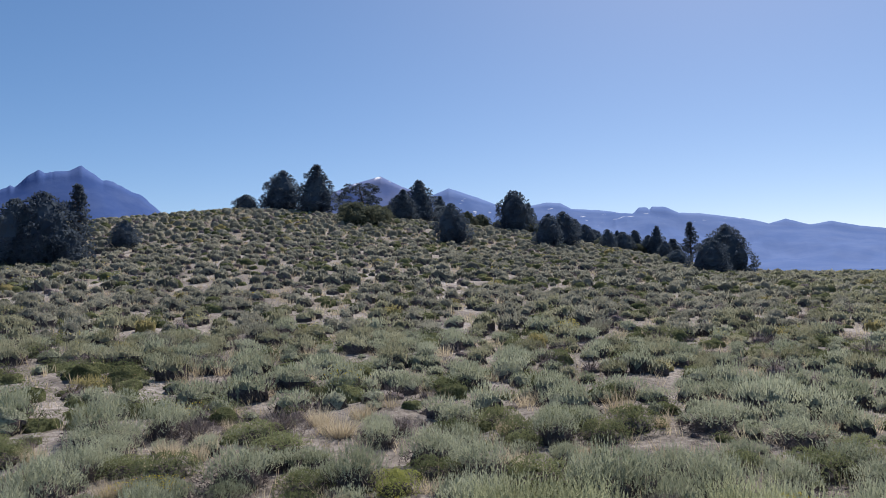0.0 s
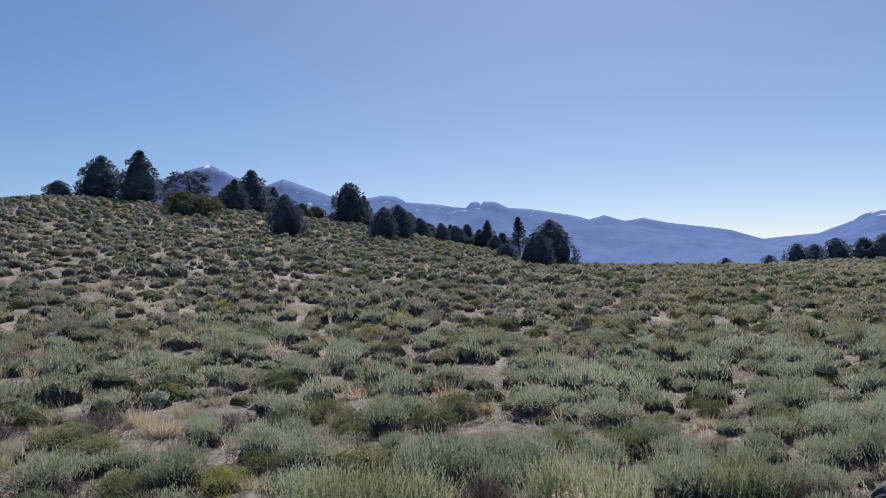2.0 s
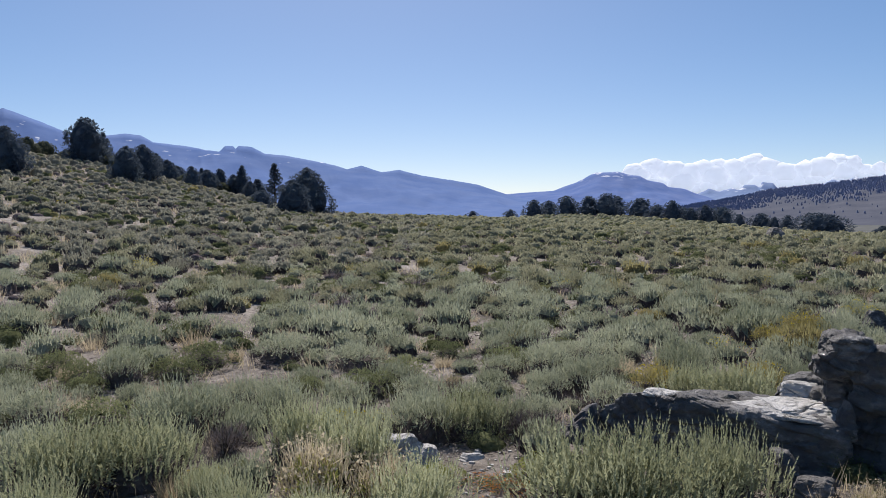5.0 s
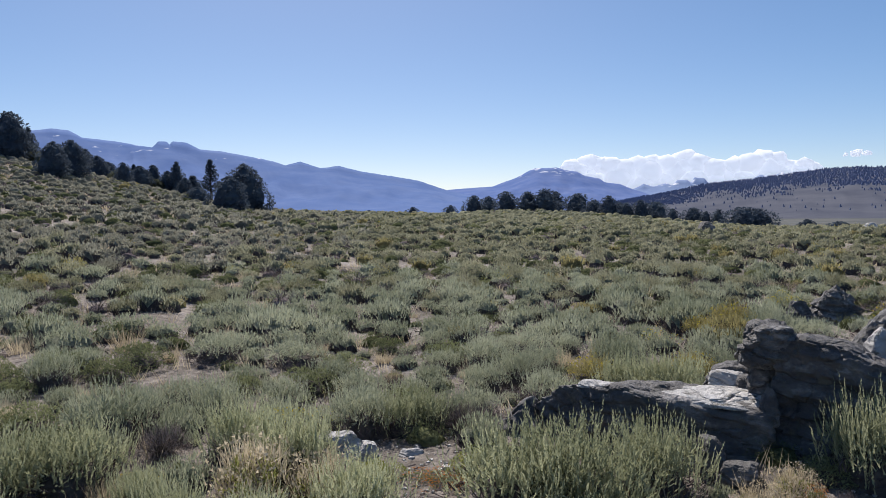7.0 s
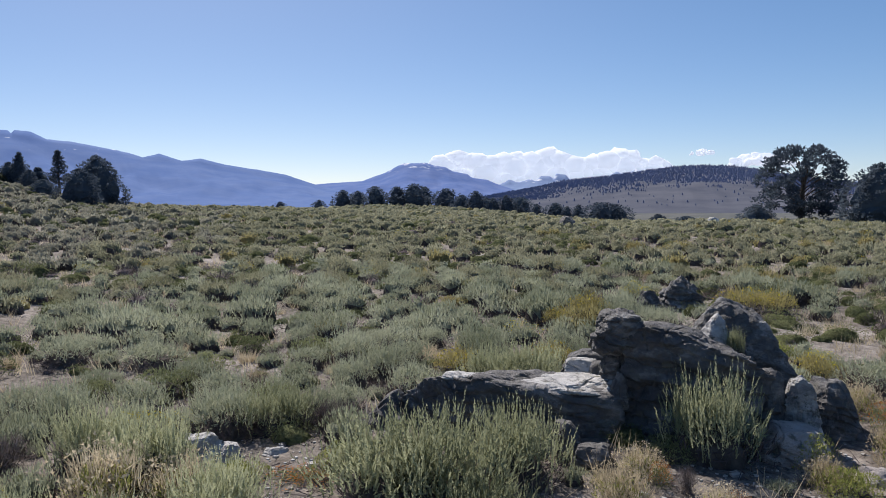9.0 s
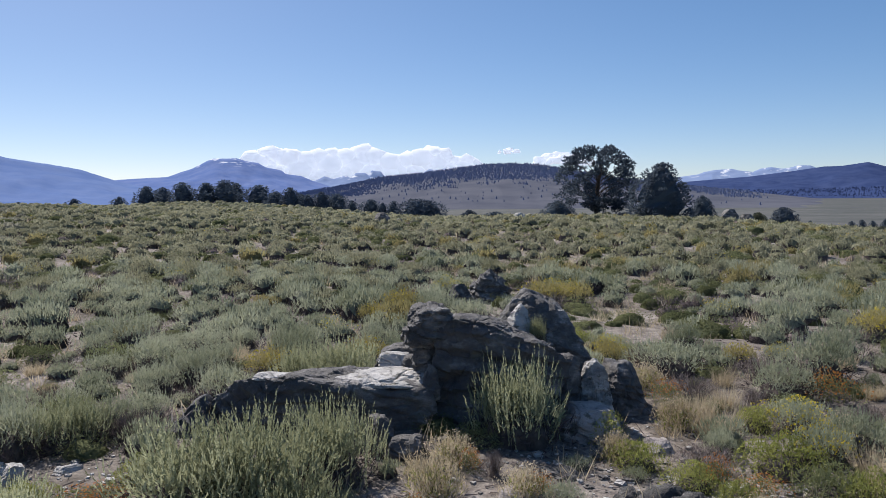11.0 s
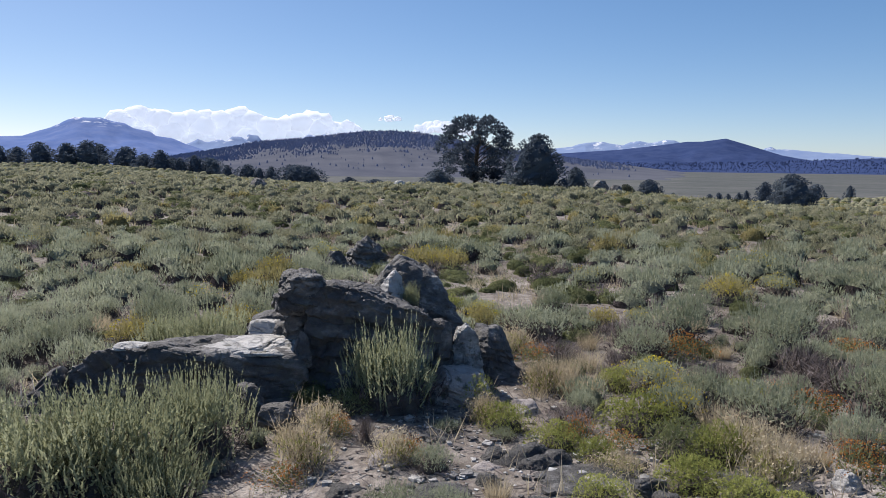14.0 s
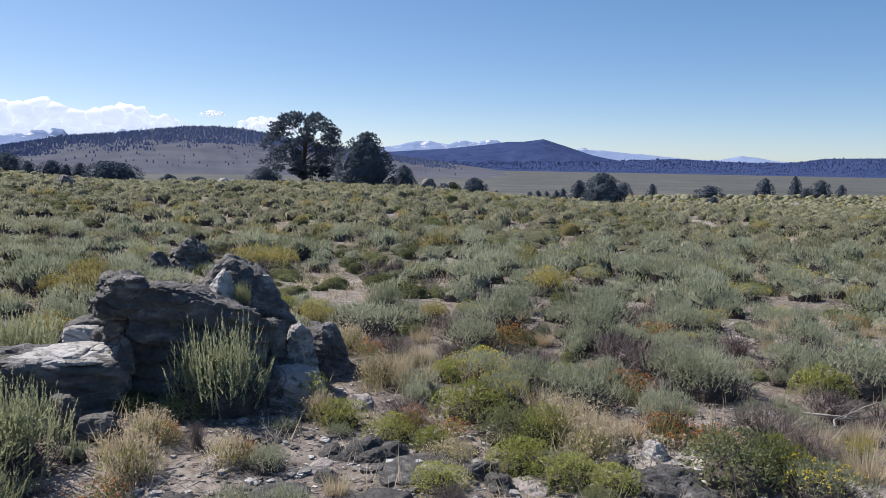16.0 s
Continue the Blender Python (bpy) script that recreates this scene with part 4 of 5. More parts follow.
# ---- rocks ----
def crag(seed, w, d, h, mat, top=((-1, 1), (1, 1)), taper=0.92, lean=(0.0, 0.0), power=7.0, back=((0, 0),), n=18, rough=0.036, ledge=0.055, tilt=0.25, chunky=0.05, cuts=4):
    """A broken block: box with worn edges, its top at the heights that top gives along it, chipped by planes, stepped along its bedding, pitted."""
    rng = np.random.default_rng(seed)
    bm = bmesh.new()
    bmesh.ops.create_cube(bm, size=2.0)
    bmesh.ops.subdivide_edges(bm, edges=bm.edges[:], cuts=n, use_grid_fill=True)
    co = np.array([v.co for v in bm.verts])
    co /= (np.abs(co) ** power).sum(1, keepdims=True) ** (1 / power)
    for k in range(cuts):
        a = rng.uniform(0, 6.28)
        nrm = unit(np.array([(math.cos(a), math.sin(a), rng.uniform(0.0, 0.9))]))[0]
        over = np.maximum(co @ nrm - rng.uniform(0.74, 1.08), 0)
        co -= over[:, None] * nrm * 0.97
    t = (co[:, 2] + 1) / 2
    rise = np.interp(co[:, 0], [k[0] for k in top], [k[1] for k in top]) * (1 + np.interp(co[:, 0], [k[0] for k in back], [k[1] for k in back]) * (co[:, 1] + 1))
    x = co[:, 0] * (1 + (taper - 1) * t) * w / 2 + lean[0] * t * w
    y = co[:, 1] * (1 + (taper - 1) * t) * d / 2 + lean[1] * t * d
    co = np.stack((x, y, t * rise * h), 1)
    axis = unit(np.array([(tilt, 0.15, 1.0)]))[0]
    scale = min(0.6, (w + d + h) / 3)
    centre = np.array((0, 0, h * 0.4))
    s = Vector((seed * 3.7, seed * 1.3, 0))
    for i, v in enumerate(bm.verts):
        p = co[i]
        q = Vector(p) / scale
        out = (p - centre) / np.array((w, d, h * 1.2))
        out /= max(np.linalg.norm(out), 1e-6)
        big = noise.noise(q * 1.7 + s) + 0.5 * noise.noise(q * 4.0 + s)
        ridge = (0.5 - abs(noise.noise(q * 6.0 + s))) + 0.5 * (0.5 - abs(noise.noise(q * 13.0 + s)))
        level = float(p @ axis) / scale * 7.0 + noise.noise(q * 1.2 + s) * 1.5
        step = level - math.floor(level)
        flat = 1 - abs(out[2])
        dist, near = noise.voronoi(Vector((q.x * 2.4, q.y * 2.4, q.z * 3.4)) + s)
        chunk = noise.noise(near[0] * 7.3)
        split = math.exp(-(dist[1] - dist[0]) * 14.0)
        dist2, near2 = noise.voronoi(q * 7.5 + s)
        chip = noise.noise(near2[0] * 5.1)
        shift = scale * (rough * 1.6 * big + rough * 0.9 * ridge - ledge * step * flat + chunky * chunk + chunky * 0.45 * chip - 0.02 * split)
        v.co = Vector(p + out * shift)
    me = bpy.data.meshes.new("rock")
    bm.to_mesh(me)
    bm.free()
    me.polygons.foreach_set("use_smooth", np.full(len(me.polygons), True))
    me.set_sharp_from_angle(angle=radians(22))
    me.materials.append(mat)
    return me


ROCK_SPOTS = []


def rock(bearing, dist, w, h, d=None, seed=1, mat="rock", sink=0.05, label="small grey weathered boulder by the outcrop", turn=0.0, **shape):
    """A loose rock on the ground; w across, h above the ground."""
    d = d or w * 0.8
    shape = {"power": 4.5, "cuts": 10, "chunky": 0.07, **shape}
    mat = "rock_small" if mat == "rock" and w < 0.6 else mat
    ob = new("rock", crag(seed, w, d, h + sink, MAT[mat], **shape))
    p = spot(bearing, dist, sink)
    ob.matrix_basis = pose(p.x, p.y, p.z, 0, 0, -bearing + turn)
    tagged(ob, label, "rock", "rocks among the brush")
    ROCK_SPOTS.append((p.x, p.y, max(w, d) * 0.5))
    return ob


# The outcrop: a long slab, a pinnacle, a dark main block and a dome behind. x runs across the view, y away from it.
OUT_B, OUT_R = 57.0, 5.2
outcrop = new("rock_outcrop")
base = spot(OUT_B, OUT_R)
outcrop.matrix_basis = pose(base.x, base.y, base.z, 0, 0, -OUT_B)
tagged(outcrop, "dark grey layered rock outcrop with sunlit tops", "rock outcrop")


def bed(name, x, y, z, w, d, h, seed, mat="rock", turn=0.0, label="", roll=0.0, pitch=0.0, **shape):
    ob = part(name, crag(seed, w, d, h, MAT[mat], **shape), outcrop, label)
    ob.matrix_basis = pose(x, y, z, pitch, roll, turn)
    b = outcrop.matrix_basis @ Vector((x, y, 0))
    ROCK_SPOTS.append((b.x, b.y, max(w, d) * 0.42))


bed("slab", -0.69, 0.12, -0.2, 1.64, 0.66, 0.585, 3, n=52, top=((-1, 0.62), (-0.75, 0.90), (-0.5, 1.0), (-0.1, 0.96), (0.15, 0.87), (0.5, 0.80), (1, 0.80)), taper=0.98, lean=(0.0, -0.05), power=9, back=((-1, -0.16), (-0.3, -0.16), (0.25, 0.0)), rough=0.04, cuts=2, label="long low slab with a worn sunlit crest")
# Shelf and crest: paler rock colour in place of sunlight on the slab's top.
bed("shelf", -0.28, 0.08, 0.245, 0.78, 0.58, 0.065, 9, "rock_pale", n=34, taper=0.9, power=4, rough=0.03, chunky=0.03, ledge=0.03, cuts=7, turn=4, label="flat shelf of the slab, coloured pale for sunlight")
bed("crest", -0.95, -0.10, 0.31, 0.36, 0.14, 0.045, 10, "rock_pale", n=18, taper=0.85, power=5, rough=0.012, chunky=0.012, label="thin pale strip painting sunlight along the crest")
bed("toe", -1.57, 0.02, -0.22, 0.36, 0.42, 0.42, 5, n=20, top=((-1, 0.4), (0, 0.82), (1, 1.0)), taper=0.9)
bed("neck", 0.07, 0.26, 0.15, 0.26, 0.42, 0.44, 6, n=20, taper=1.05, power=4)
bed("pinnacle", 0.08, 0.20, 0.50, 0.40, 0.52, 0.255, 7, n=30, top=((-1, 0.92), (-0.3, 1.0), (1, 0.98)), taper=0.95, lean=(-0.04, -0.08), power=6, chunky=0.085, rough=0.05, label="overhanging head of rock")
bed("main_block", 0.58, 0.20, -0.2, 0.96, 0.76, 0.93, 12, n=46, top=((-1, 1.0), (-0.65, 0.965), (-0.15, 0.92), (0.45, 0.81), (1, 0.68)), taper=0.96, lean=(0.0, -0.05), power=6, chunky=0.075, rough=0.05, ledge=0.08, label="dark main block with a ragged top")
bed("dome", 0.99, 0.86, -0.2, 0.86, 0.80, 0.97, 15, "rock_lichen", n=40, top=((-1, 0.82), (-0.35, 1.0), (0.2, 0.91), (0.7, 0.70), (1, 0.5)), taper=0.9, power=4.0, rough=0.045, chunky=0.06, label="rounded block with a pale lichened edge")
# Facet: the dome's sunlit left side as a paler piece.
bed("facet", 0.74, 0.56, 0.36, 0.28, 0.26, 0.34, 16, "rock_pale", n=18, top=((-1, 0.7), (0.3, 1.0), (1, 0.9)), taper=0.7, power=4, label="facet of rock coloured pale for sunlight")
# Rim: lighter cap added as a highlight on the pinnacle.
bed("rim", 0.10, 0.02, 0.73, 0.26, 0.22, 0.035, 20, "rock_lichen", n=14, taper=0.8, power=4)
bed("side_block", 1.03, 0.14, -0.15, 0.26, 0.36, 0.56, 18, n=22, taper=0.8, power=3.2)
bed("shard", 1.23, 0.10, -0.15, 0.27, 0.30, 0.52, 21, "rock_mottled", n=26, top=((-1, 0.92), (0, 1.0), (1, 0.85)), taper=0.72, power=5, chunky=0.05, label="pale mottled shard of rock")
bed("shard", 1.51, 0.40, -0.15, 0.46, 0.36, 0.49, 22, n=26, top=((-1, 1.0), (-0.3, 0.86), (0.3, 0.9), (0.6, 0.78), (1, 0.25)), taper=0.9, power=8, lean=(-0.03, 0.08), chunky=0.05, label="dark upright shard of rock")
bed("foot_slab", 1.13, -0.16, -0.1, 0.42, 0.36, 0.21, 24, "rock_pink", n=20, top=((-1, 1.0), (1, 0.8)), taper=0.9, power=7, back=((0, 0.08),), label="pale pinkish flat foot slab")
bed("step", -0.20, 0.54, 0.12, 0.44, 0.30, 0.31, 26, n=20, top=((-1, 0.45), (-0.4, 0.82), (1, 1.0)), chunky=0.05)
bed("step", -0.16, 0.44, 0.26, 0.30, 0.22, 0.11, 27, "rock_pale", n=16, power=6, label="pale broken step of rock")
bed("step", -0.05, 0.30, 0.26, 0.15, 0.16, 0.12, 28, n=12, power=4)
bed("spur", 0.06, -0.10, 0.16, 0.13, 0.18, 0.24, 29, n=16, top=((-1, 0.5), (0.4, 1.0), (1, 0.9)), taper=0.7, turn=20)
bed("step", -0.24, -0.48, -0.05, 0.18, 0.20, 0.21, 34, n=14, cuts=5)
bed("step", -0.10, -0.60, -0.05, 0.26, 0.20, 0.11, 33, n=14, cuts=4)

rock(61.6, 11.6, 0.95, 0.50, 0.7, 41, "rock_lichen", label="dark jagged boulder with pale flecks", taper=0.55, cuts=9, n=28, ledge=0.10, chunky=0.14, rough=0.07, top=((-1, 0.5), (-0.2, 0.8), (0.25, 1.0), (1, 0.7)))
rock(59.6, 11.5, 0.45, 0.30, 0.4, 42, label="small dark boulder beside the jagged one", taper=0.5, n=12)
rock(54.3, 4.75, 0.15, 0.13, seed=43, n=10)
rock(56.0, 4.62, 0.22, 0.07, seed=44, n=10, power=5, label="flat grey stone on the ground")
rock(26.5, 4.92, 0.42, 0.16, 0.34, 45, "rock_pale", label="pale cracked boulder in the brush", n=18, ledge=0.03, taper=0.75)
rock(28.4, 4.86, 0.20, 0.10, 0.2, 46, "rock_pale", label="pale broken stone in the brush", n=12)
rock(32.1, 4.88, 0.20, 0.03, 0.12, 47, "rock_pale", label="flat pale stone on bare ground", n=10, power=5, turn=20)
rock(84.2, 3.78, 0.20, 0.07, 0.12, 50, label="thin curved blade of dark rock", n=14, lean=(0.2, 0), cuts=6, turn=30)
rock(86.0, 3.66, 0.17, 0.06, 0.14, 51, n=12, label="dark angular stone on bare ground")
rock(72.6, 3.70, 0.14, 0.05, 0.10, 52, n=12, label="grey angular stone on bare ground")
rock(79.6, 3.90, 0.12, 0.03, 0.08, 53, "rock_pale", n=8, power=5, label="flat pale stone on bare ground")
rock(87.6, 5.15, 0.12, 0.14, 0.09, 54, n=12, taper=0.5, label="small upright grey stone")
rock(74.7, 5.00, 0.26, 0.07, 0.2, 55, "rock_pink", n=12, label="pale weathered stone by the outcrop")
rock(72.4, 4.9, 0.16, 0.04, 0.14, 56, "rock_pink", n=10, label="pale weathered stone by the outcrop")
rock(98.0, 3.80, 0.38, 0.09, 0.3, 57, n=18, ledge=0.03, label="grey fractured rock half buried")
rock(101.2, 3.72, 0.30, 0.06, 0.24, 58, n=14, ledge=0.03, label="grey fractured rock half buried")
rock(94.6, 4.0, 0.20, 0.05, 0.16, 59, n=12, label="grey fractured rock half buried")
rock(97.2, 4.15, 0.16, 0.07, 0.14, 66, "rock_pale", n=10, label="pale weathered stone by the outcrop")
rock(53.6, 44, 1.05, 0.72, 0.9, 60, label="dark boulder on the rise", n=14, taper=0.8)
rock(54.9, 44, 0.60, 0.40, 0.6, 61, label="small dark boulder on the rise", n=10)
rock(63.8, 55, 1.25, 0.50, 0.9, 62, "rock_pale", label="pale boulder on the rise", n=14, taper=0.5)
rock(78.6, 60, 1.35, 0.95, 1.1, 63, "rock", label="grey craggy boulder beside low trees", n=16, ledge=0.03)
rock(79.8, 60, 1.00, 0.70, 0.9, 64, label="dark craggy boulder beside low trees", n=14, ledge=0.03)
rock(71.6, 68, 1.60, 0.60, 1.2, 65, "rock", label="grey boulders between the two trees", n=14)
rock(104.5, 100, 1.1, 0.6, 0.9, 67, "rock_pale", label="pale boulder on the far slope", n=10)
rock(89.9, 64, 1.2, 0.35, 0.9, 68, "rock_pale", label="pale flat boulder on the slope", n=10)

for k in range(18):
    rock(58 + k * 2.7 + (k * 37 % 7) * 0.3, 3.35 + (k * 53 % 10) * 0.11, 0.16 + (k * 29 % 9) * 0.026, 0.012 + (k * 17 % 5) * 0.006, None, 80 + k, ("rock", "rock", "rock_pink")[k % 3], n=12, power=9, cuts=6, turn=k * 47.0,
         label=("dark flat rock flush with the soil", "dark flat rock flush with the soil", "pale flat rock flush with the soil")[k % 3])

# a dark ledge of bedrock that breaks through the bare ground in leaning fins
LEDGE_B, LEDGE_R = 75.0, 3.98
ledge = new("bedrock_ledge")
foot = spot(LEDGE_B, LEDGE_R)
ledge.matrix_basis = pose(foot.x, foot.y, foot.z, 0, 0, -LEDGE_B)
tagged(ledge, "dark grey bedrock ledge in leaning fins on bare ground", "rock ledge")
for k, (fx, fy, fw, fh, ft) in enumerate(((-0.16, 0.02, 0.24, 0.06, 28), (-0.06, -0.01, 0.30, 0.06, 24), (0.05, -0.03, 0.28, 0.055, 20), (0.15, 0.05, 0.26, 0.06, 16), (0.02, 0.12, 0.36, 0.07, 12))):
    fin = part("fin", crag(140 + k, fw, 0.11, fh + 0.05, MAT["rock_small"], top=((-1, 0.6), (0.2, 1.0), (1, 0.9)), n=16, power=6, lean=(0.1, 0.5), taper=0.8, chunky=0.10, rough=0.06, ledge=0.08, cuts=8), ledge)
    fin.matrix_basis = pose(fx, fy, -0.05, 0, 0, ft)
bench = part("bench", crag(150, 0.62, 0.46, 0.07, MAT["rock_small"], n=26, power=8, taper=0.9, rough=0.02, chunky=0.02, cuts=5), ledge, "flat grey bench of gritty bedrock")
bench.matrix_basis = pose(0.36, -0.12, -0.045, 0, 0, 12)
ROCK_SPOTS += [(*spot(75.5, 3.98).xy, 0.28), (*spot(80.0, 3.85).xy, 0.26)]


def pebbles(name, count, b0, b1, r0, r1, mat, label, seed):
    """Chips and grit, as small cut stones."""
    rng = np.random.default_rng(seed)
    cube = np.array([(x, y, z) for x in (-1, 1) for y in (-1, 1) for z in (-1, 1)], float)
    face = np.array(((0, 1, 3, 2), (4, 6, 7, 5), (0, 4, 5, 1), (2, 3, 7, 6), (0, 2, 6, 4), (1, 5, 7, 3)))
    vs, fs = [], []
    for k in range(count):
        b, r = radians(rng.uniform(b0, b1)), rng.uniform(r0, r1)
        s = rng.uniform(0.004, 0.012) * (1 + 1.8 * (rng.random() < 0.10))
        a = rng.uniform(0, 6.28)
        c = cube * rng.uniform(0.6, 1.3, (8, 3)) * np.array((s, s * 0.8, s * 0.45))
        c = np.stack((c[:, 0] * math.cos(a) - c[:, 1] * math.sin(a), c[:, 0] * math.sin(a) + c[:, 1] * math.cos(a), c[:, 2]), 1)
        x, y = r * math.sin(b), r * math.cos(b)
        vs.append(c + np.array((x, y, float(ground_z(x, y)) + s * 0.2)))
        fs.append(face + 8 * k)
    tagged(new(name, mesh_from(name, np.concatenate(vs), np.concatenate(fs), MAT[mat])), label, "stones", kind="stuff")


pebbles("stone_chips", 1300, 58, 106, 3.0, 5.6, "rock_pale", "pale stone chips on bare ground", 71)
pebbles("dark_stone_chips", 1500, 58, 106, 2.9, 5.2, "rock", "dark stone chips on bare ground", 72)
pebbles("stone_chips", 300, 24, 42, 3.6, 5.4, "rock_pale", "pale stone chips beside the boulder", 73)


# ---- plants ----
# Each kind: leaf material, way of growth, label, category.
PLANTS = {
    "sage": ("sage", "grey-green sagebrush with upright leafy twigs", "sagebrush"),
    "sage_tall": ("sage_fresh", "tall grey-green sagebrush with upright flower spikes", "sagebrush"),
    "green": ("green", "dark green low bitterbrush", "shrub"),
    "lime": ("lime", "bright green leafy herb", "herb"),
    "yellow": ("sage", "green rabbitbrush topped with yellow flower heads", "shrub"),
    "rust": ("green", "buckwheat with rust-orange flower heads", "wild flower"),
    "buckwheat": ("straw", "dry buckwheat with tan seed heads", "wild flower"),
    "ochre": ("ochre", "dry rabbitbrush turned ochre yellow", "shrub"),
    "dead": ("dead", "dead grey shrub of bare twigs", "dead shrub"),
    "grass": ("straw", "tuft of dry straw-coloured grass", "grass tuft"),
}
PR, PH = 0.35, 0.40


def plant_pieces(kind, detail, seed):
    """(part name, vertices, quads, material) for one plant of nominal size. detail: 3 at arm's length, 0 far off."""
    rng = np.random.default_rng(seed)
    out = []
    count = {3: 1.0, 2: 0.26, 1: 0.07, 0: 0.02, -1: 0.005}[detail]
    wide = {3: 1.0, 2: 1.2, 1: 2.6, 0: 5.5, -1: 9.0}[detail]
    make = sprigs
    up = np.array((0, 0, 1.0))

    def brush(name, n, mat, inner, length, width, lift, jitter, low=0.10, top=1.0, high=1.0):
        n = max(3 if name == "bloom" else 5, int(n * count))
        p, o = dome_points(rng, n, PR, PH, low, high)
        w = unit(o * (1 - lift) + up * lift + rng.normal(size=(n, 3)) * jitter)
        ln = rng.uniform(length[0], length[1], n) * {3: 1.0, 2: 0.8, 1: 0.9, 0: 1.05, -1: 1.2}[detail]
        b = p * inner - w * ln[:, None] * 0.35
        b[:, 2] = np.maximum(b[:, 2] * top, 0.0)
        out.append((name, *make(rng, b, w, ln, width * wide * rng.uniform(0.7, 1.3, n), o + up * 0.25, 0.7), mat))

    if kind in ("sage", "sage_tall", "yellow", "ochre"):
        leaf = PLANTS[kind][0]
        big = kind == "sage_tall"
        if detail == 3:
            n = 300 if big else 190
            for low, share in ((0.28 if big else 0.42, 0.6), (0.62, 0.4)):
                k = int(n * share)
                p, o = dome_points(rng, k, PR, PH, low)
                w = unit(o * 0.26 + up * 0.74 + rng.normal(size=(k, 3)) * 0.11)
                ln = rng.uniform(0.12, 0.34, k) if big else rng.uniform(0.08, 0.15, k)
                b = p * 0.95 - w * ln[:, None] * 0.45
                b[:, 2] = np.maximum(b[:, 2], 0.0)
                out.append(("foliage", *wands(rng, b, w, ln, 20 if big else 9, 0.024 if big else 0.026, 0.0078 if big else 0.0056), leaf))
            brush("foliage", 900, leaf, 0.90, (0.03, 0.06), 0.0085, 0.5, 0.40, 0.42)
        else:
            brush("foliage", 2000, leaf, 0.93, (0.05, 0.10), 0.0074, 0.66, 0.16, 0.50 if detail == 2 else 0.42)
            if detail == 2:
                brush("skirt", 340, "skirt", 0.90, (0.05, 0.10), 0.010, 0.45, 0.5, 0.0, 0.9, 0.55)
        if kind == "yellow":
            brush("bloom", 420, "yellow", 1.03, (0.012, 0.024), 0.012, 0.5, 0.7, 0.62)
        if kind == "ochre" and detail == 3:
            brush("bloom", 160, "yellow", 1.05, (0.02, 0.035), 0.012, 0.5, 0.7, 0.45)
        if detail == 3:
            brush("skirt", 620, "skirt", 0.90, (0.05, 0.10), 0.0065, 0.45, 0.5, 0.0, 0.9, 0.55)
            out.append(("woody_base", *stems(rng, 15, PR * 0.9, PH * 0.72, 0.007), "twig"))
    elif kind in ("green", "lime"):
        brush("foliage", 2100, kind, 0.95, (0.02, 0.04), 0.0105, 0.35, 0.8, 0.05)
        brush("foliage", 360, kind, 1.0, (0.05, 0.10), 0.006, 0.7, 0.35, 0.2)
        if detail == 3:
            out.append(("woody_base", *stems(rng, 20, PR * 0.8, PH * 0.7, 0.006), "twig"))
    elif kind == "rust":
        brush("foliage", 650, "green", 0.85, (0.03, 0.06), 0.012, 0.5, 0.5, 0.05)
        brush("bloom", 520, "rust", 1.05, (0.014, 0.028), 0.012, 0.4, 0.7, 0.3)
    elif kind == "buckwheat":
        brush("foliage", 650, "straw", 0.85, (0.09, 0.16), 0.0055, 0.7, 0.22, 0.1)
        brush("foliage", 420, "lime", 0.7, (0.04, 0.08), 0.009, 0.5, 0.4, 0.1)
        brush("bloom", 420, "straw", 1.03, (0.018, 0.032), 0.016, 0.4, 0.8, 0.25)
        if detail == 3:
            out.append(("woody_base", *stems(rng, 24, PR * 0.9, PH * 0.8, 0.005), "twig"))
    elif kind == "dead":
        brush("foliage", 900, "dead", 0.85, (0.07, 0.15), 0.0045, 0.55, 0.45, 0.05)
        if detail >= 2:
            out.append(("woody_base", *stems(rng, 60 if detail == 3 else 14, PR, PH * 0.95, 0.006 if detail == 3 else 0.01), "twig"))
    elif kind == "grass":
        n = max(9, int(420 * count))
        a, lean = rng.uniform(0, 6.28, n), rng.uniform(0.0, 0.62, n) ** 0.8
        b = np.stack((np.cos(a) * PR * 0.45 * rng.random(n), np.sin(a) * PR * 0.45 * rng.random(n), np.zeros(n)), 1)
        w = unit(np.stack((np.cos(a) * lean, np.sin(a) * lean, np.ones(n)), 1))
        out.append(("tuft", *make(rng, b, w, PH * rng.uniform(0.35, 0.9, n), 0.0055 * wide), "straw"))
    if kind in ("grass", "buckwheat", "rust"):
        return out
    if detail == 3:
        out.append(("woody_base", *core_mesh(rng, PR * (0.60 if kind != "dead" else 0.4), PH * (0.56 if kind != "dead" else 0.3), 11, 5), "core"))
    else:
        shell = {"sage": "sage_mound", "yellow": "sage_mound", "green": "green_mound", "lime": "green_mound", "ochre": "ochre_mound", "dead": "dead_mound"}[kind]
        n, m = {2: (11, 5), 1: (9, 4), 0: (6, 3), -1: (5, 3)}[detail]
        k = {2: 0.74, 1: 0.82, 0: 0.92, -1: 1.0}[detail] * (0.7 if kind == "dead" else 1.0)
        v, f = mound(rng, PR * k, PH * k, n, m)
        # Lower faces of the shell take the colour with base shade painted in.
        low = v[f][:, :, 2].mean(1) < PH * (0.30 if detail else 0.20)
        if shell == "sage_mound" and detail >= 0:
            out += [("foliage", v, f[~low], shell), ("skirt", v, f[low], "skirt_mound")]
        else:
            out.append(("foliage", v, f, shell))
    return out


plant_made = {}
PLANT_SPOTS = []


